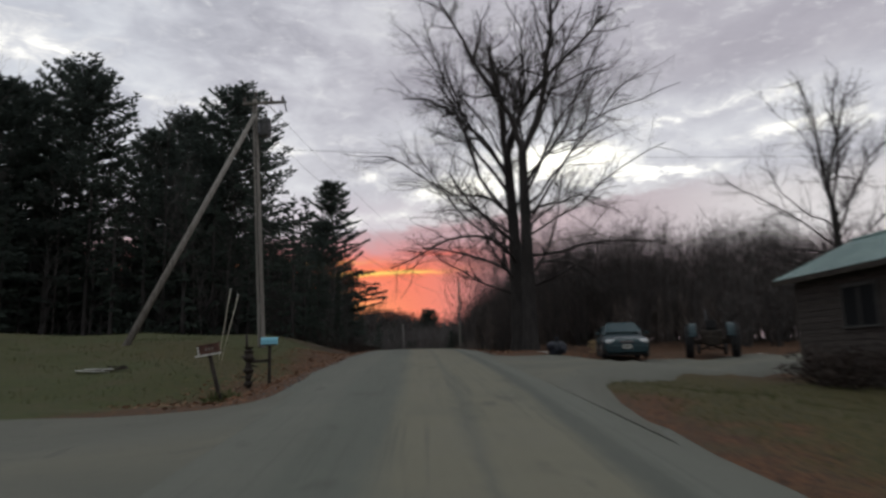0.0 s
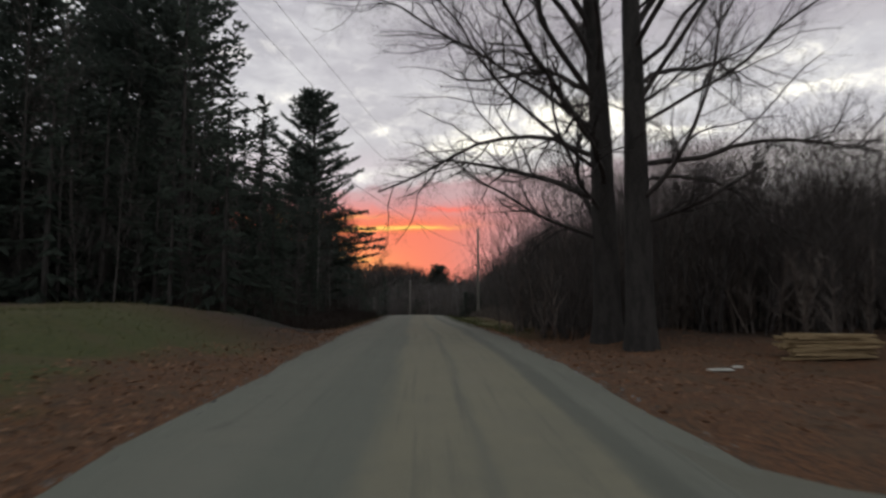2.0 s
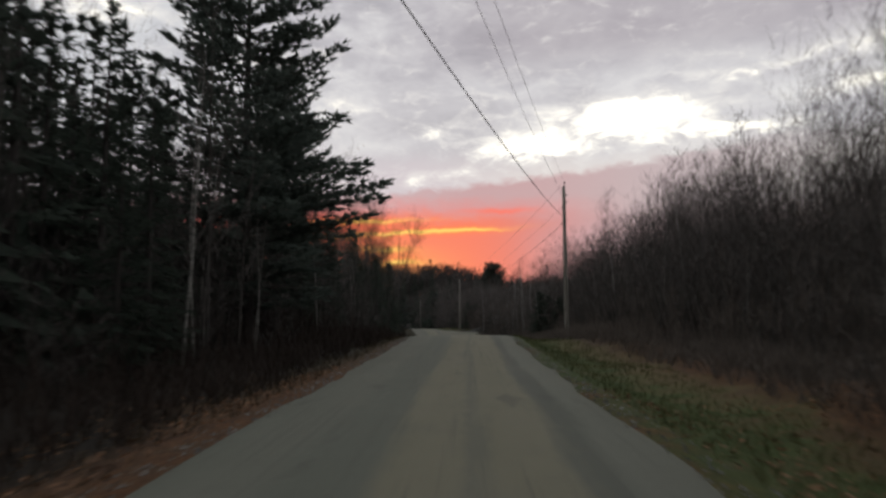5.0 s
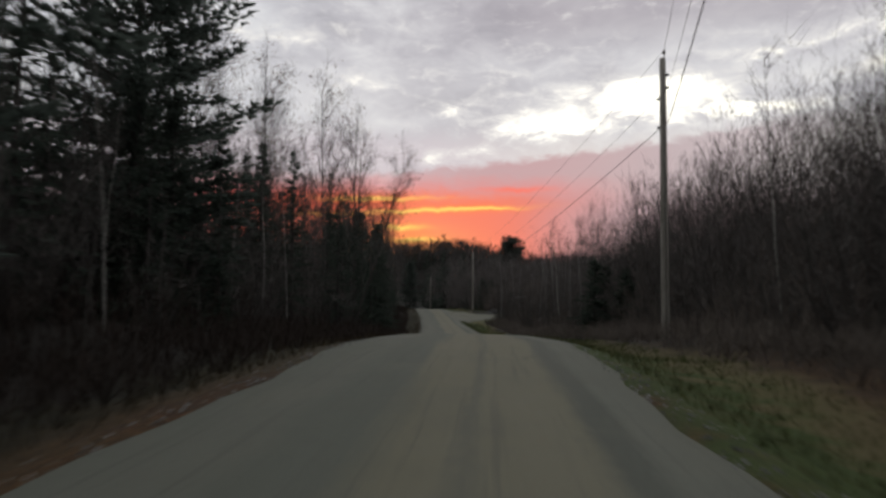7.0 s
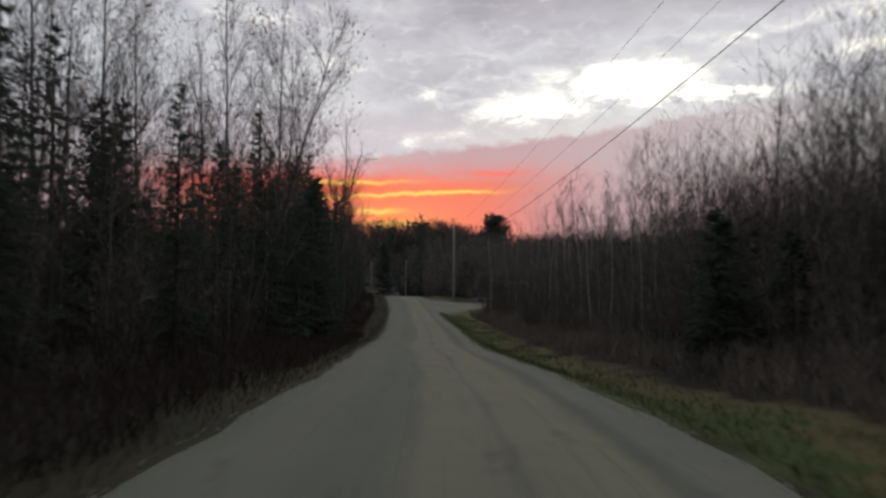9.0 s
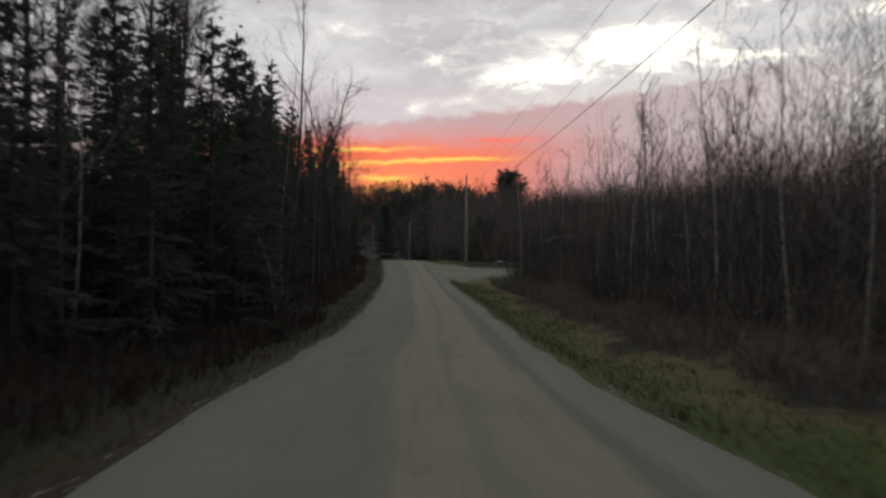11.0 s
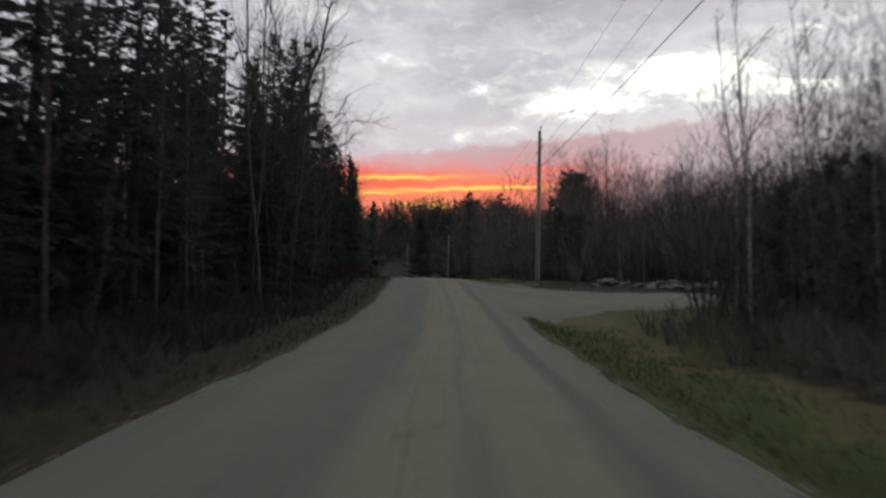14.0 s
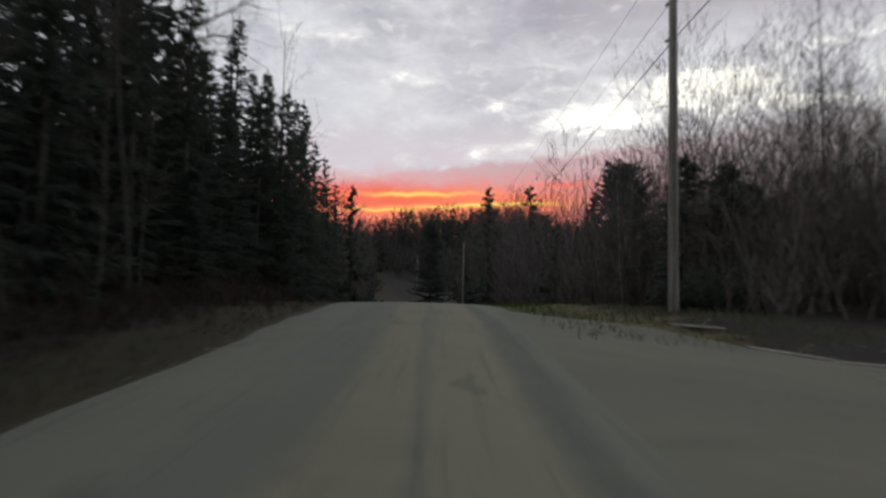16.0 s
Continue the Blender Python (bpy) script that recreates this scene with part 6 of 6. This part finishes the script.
def bent_trunk(label, pts, r0, mat, seed):
    """A single bent stem with some side twigs, through the given bends."""
    rg = np.random.default_rng(seed)
    t = thing("bent_birch" if mat is BIRCH else "leaning_trunk", label, "tree", "bent and leaning trunks")
    p = np.array(pts, float)
    k = np.linspace(0, len(p) - 1, 16)
    q = np.stack([np.interp(k, range(len(p)), p[:, i]) for i in range(3)], -1)
    for _ in range(2):
        q[1:-1] = (q[:-2] + q[1:-1] * 2 + q[2:]) / 4
    o = q[0].copy()
    w, tw = Wood(), Wood()
    w.limb(q - o, r0 * (1 - 0.7 * np.linspace(0, 1, 16)), 7)
    for _ in range(16):
        i = int(rg.integers(6, 15))
        tw.leaf(q[i] - o, rg.normal(0, 0.3, 3) + np.array([0, 0, 0.25]), 0.012, unit(rg.normal(0, 1, 3)))
    w.build("trunk", mat, t)
    tw.build("crown", TWIG, t)
    t.location = o


def tree_line(x, y, *rel):
    z = z_at(x, y)
    return [(x, y, z - 0.2)] + [(x + a, y + b, z + c) for a, b, c in rel]


bent_trunk("pale birch bent over in an arch", tree_line(10.4, 168.4, (-0.5, 0, 1.2), (-1.2, 0, 2.5), (-2.1, 0, 3.3), (-3.0, 0, 3.6), (-3.8, 0, 3.5), (-4.5, 0, 3.2)), 0.1, BIRCH, 91)
bent_trunk("grey trunk leaning with a bend", tree_line(-7.5, 148.4, (-0.15, 0, 1.5), (-0.45, 0, 2.8), (-1.1, 0.2, 4.0), (-1.6, 0.3, 5.2), (-1.8, 0.3, 7.0)), 0.12, GREYWOOD, 92)
bent_trunk("bare trunk leaning beside the utility pole", tree_line(3.6, 207.6, (-0.4, 0.1, 1.2), (-0.8, 0.1, 2.4), (-1.1, 0.2, 3.4)), 0.09, GREYWOOD, 93)
bent_trunk("pale birch bent over in an arch", tree_line(12.6, 150.5, (-0.4, 0, 1.4), (-1.2, 0, 2.6), (-2.2, 0, 3.2), (-3.4, 0, 3.3)), 0.08, BIRCH, 94)
for i, (x, y, s) in enumerate(((-7.1, 75.1, 1.0), (-7.9, 78, 0.9), (9.7, 163, 1.15), (9.4, 161, 0.9), (8.2, 154, 1.1), (10.6, 158, 1.2), (9.0, 145, 1.1))):
    BIRCHES.plant(i, at(x, y, 70 * i, s))


def stone(x, y, r, seed, lift=0.0):
    rg = np.random.default_rng(seed)
    t = thing("boulder", "grey fieldstone in a rubble heap", "stone", "rubble heap")
    bm = bmesh.new()
    bmesh.ops.create_icosphere(bm, subdivisions=2, radius=r)
    sx, sy, sz = rg.uniform(0.8, 1.5), rg.uniform(0.7, 1.1), rg.uniform(0.45, 0.75)
    off = Vector(rg.uniform(-9, 9, 3))
    for v in bm.verts:
        k = 1 + 0.35 * noise.noise(v.co / r * 1.1 + off)
        v.co = Vector((v.co.x * sx, v.co.y * sy, v.co.z * sz)) * k
    part("stone", bm, STONE, t)
    t.matrix_basis = pose(x, y, z_at(x, y) + r * 0.15 + lift, 0, 0, rg.uniform(0, 360))


rgs = np.random.default_rng(55)
for i in range(64):
    k = rgs.uniform(0, 1) ** 1.2
    stone(4.2 + 7.5 * k + rgs.normal(0, 0.3), 199.3 - 2.0 * k + rgs.normal(0, 0.6), rgs.uniform(0.09, 0.3), 200 + i, rgs.uniform(0.05, 0.35) if i % 2 else 0.0)
# pale rods added in place of the lighter strips at the gravel's edge
for i, (x, y, turn, ln) in enumerate(((0.3, 202.4, -66, 2.2), (0.95, 198.6, -80, 2.6), (1.9, 196.6, -35, 1.6))):
    t = thing("log", "pale rod in place of a lighter gravel strip along the side road", "log", "pale logs")
    smooth_part(part("wood", rod((-ln / 2, 0, 0.05), (ln / 2, 0, 0.06), 0.05, 0.04, 12), POLE_WOOD, t))
    part("stub", rod((ln * 0.2, 0, 0.1), (ln * 0.25, 0.08, 0.26), 0.03, 0.02, 8), POLE_WOOD, t)
    t.matrix_basis = at(x, y, turn)

# ---- grass and fallen leaves ----


def blades(name, label, count, area, tall, mat, seed, width=0.008, flat=False):
    rg = np.random.default_rng(seed)
    w = Wood()
    xs, ys = zip(*(area(rg) for _ in range(count)))
    zs = land(np.array(xs), np.array(ys))
    for x, y, z in zip(xs, ys, zs):
        h = rg.uniform(*tall)
        if flat:
            w.leaf((x, y, z + rg.uniform(0.01, 0.05)), (rg.normal(0, h), rg.normal(0, h), rg.uniform(-0.02, 0.05)), h * 0.5, unit(np.array([rg.normal(), rg.normal(), 0.4])))
        else:
            w.twig((x, y, z - 0.02), (rg.normal(0, 0.35) * h, rg.normal(0, 0.35) * h, h), width, unit(np.array([rg.normal(), rg.normal(), 0])))
    tagged(w.build(name, mat, None, False), label, "grass" if not flat else "leaves", kind="stuff")


blades("verge_grass", "short mixed green and straw grass on the verge", 22000, band(1, 0.2, 3.2, 56, 182), (0.05, 0.22), DRYGRASS, 301, 0.012)
blades("verge_grass", "short mixed green and straw grass on the verge", 9000, band(-1, 0.2, 2.6, 60, 215), (0.05, 0.3), BROWN_GRASS, 302, 0.012)
blades("verge_grass", "short straw-coloured grass between road and utility pole", 5000, band(1, 0.3, 6.5, 199, 222), (0.05, 0.28), DRYGRASS, 307, 0.012)
blades("verge_grass", "short lawn grass above the road bank", 12000, band(-1, 3.0, 16, 16, 54), (0.04, 0.13), DRYGRASS, 303, 0.012)
blades("verge_grass", "short grass between road and drive", 9000, lambda rg: (rg.uniform(2.6, 11), rg.uniform(4, 18)), (0.03, 0.1), DRYGRASS, 306, 0.012)
blades("fallen_leaves", "brown fallen leaves along the road bank", 8000, band(-1, 0.1, 2.8, 14, 75), (0.03, 0.07), DEADLEAF, 304, flat=True)
blades("fallen_leaves", "brown fallen leaves along the road bank", 9000, band(1, 0.1, 8, 30, 70), (0.03, 0.07), DEADLEAF, 305, flat=True)


def pebbles(label, count, area, size, seed):
    """Loose stones strewn over the ground, each a squat four-sided chip."""
    rg = np.random.default_rng(seed)
    xy = np.array([area(rg) for _ in range(count)])
    z = np.maximum(land(xy[:, 0], xy[:, 1]), road_z(xy[:, 1]) - 0.03 - 0.5 * (np.abs(xy[:, 0] - road_x(xy[:, 1])) > HALF + 0.02))
    v, f = [], []
    for (x, y), h in zip(xy, z):
        r, a, o = rg.uniform(*size), rg.uniform(0, 6.28), len(v)
        v += [(x + r * math.cos(a + k) * rg.uniform(0.7, 1.2), y + r * math.sin(a + k) * rg.uniform(0.7, 1.2), h - 0.01) for k in (0, 1.6, 3.1, 4.7)]
        v += [(x + rg.normal(0, r * 0.2), y + rg.normal(0, r * 0.2), h + r * rg.uniform(0.5, 0.9))]
        f += [(o, o + 1, o + 4), (o + 1, o + 2, o + 4), (o + 2, o + 3, o + 4), (o + 3, o, o + 4)]
    tagged(mesh_object("loose_gravel", v, f, STONE), label, "gravel", kind="stuff")


pebbles("loose grey gravel along the road edge", 3200, band(1, -0.35, 0.25, 10, 205), (0.012, 0.04), 311)
pebbles("loose grey gravel along the road edge", 3200, band(-1, -0.35, 0.25, 10, 215), (0.012, 0.04), 312)
pebbles("loose grey gravel on the side road", 900, lambda rg: (rg.uniform(0, 8), rg.uniform(186, 199)), (0.015, 0.05), 313)
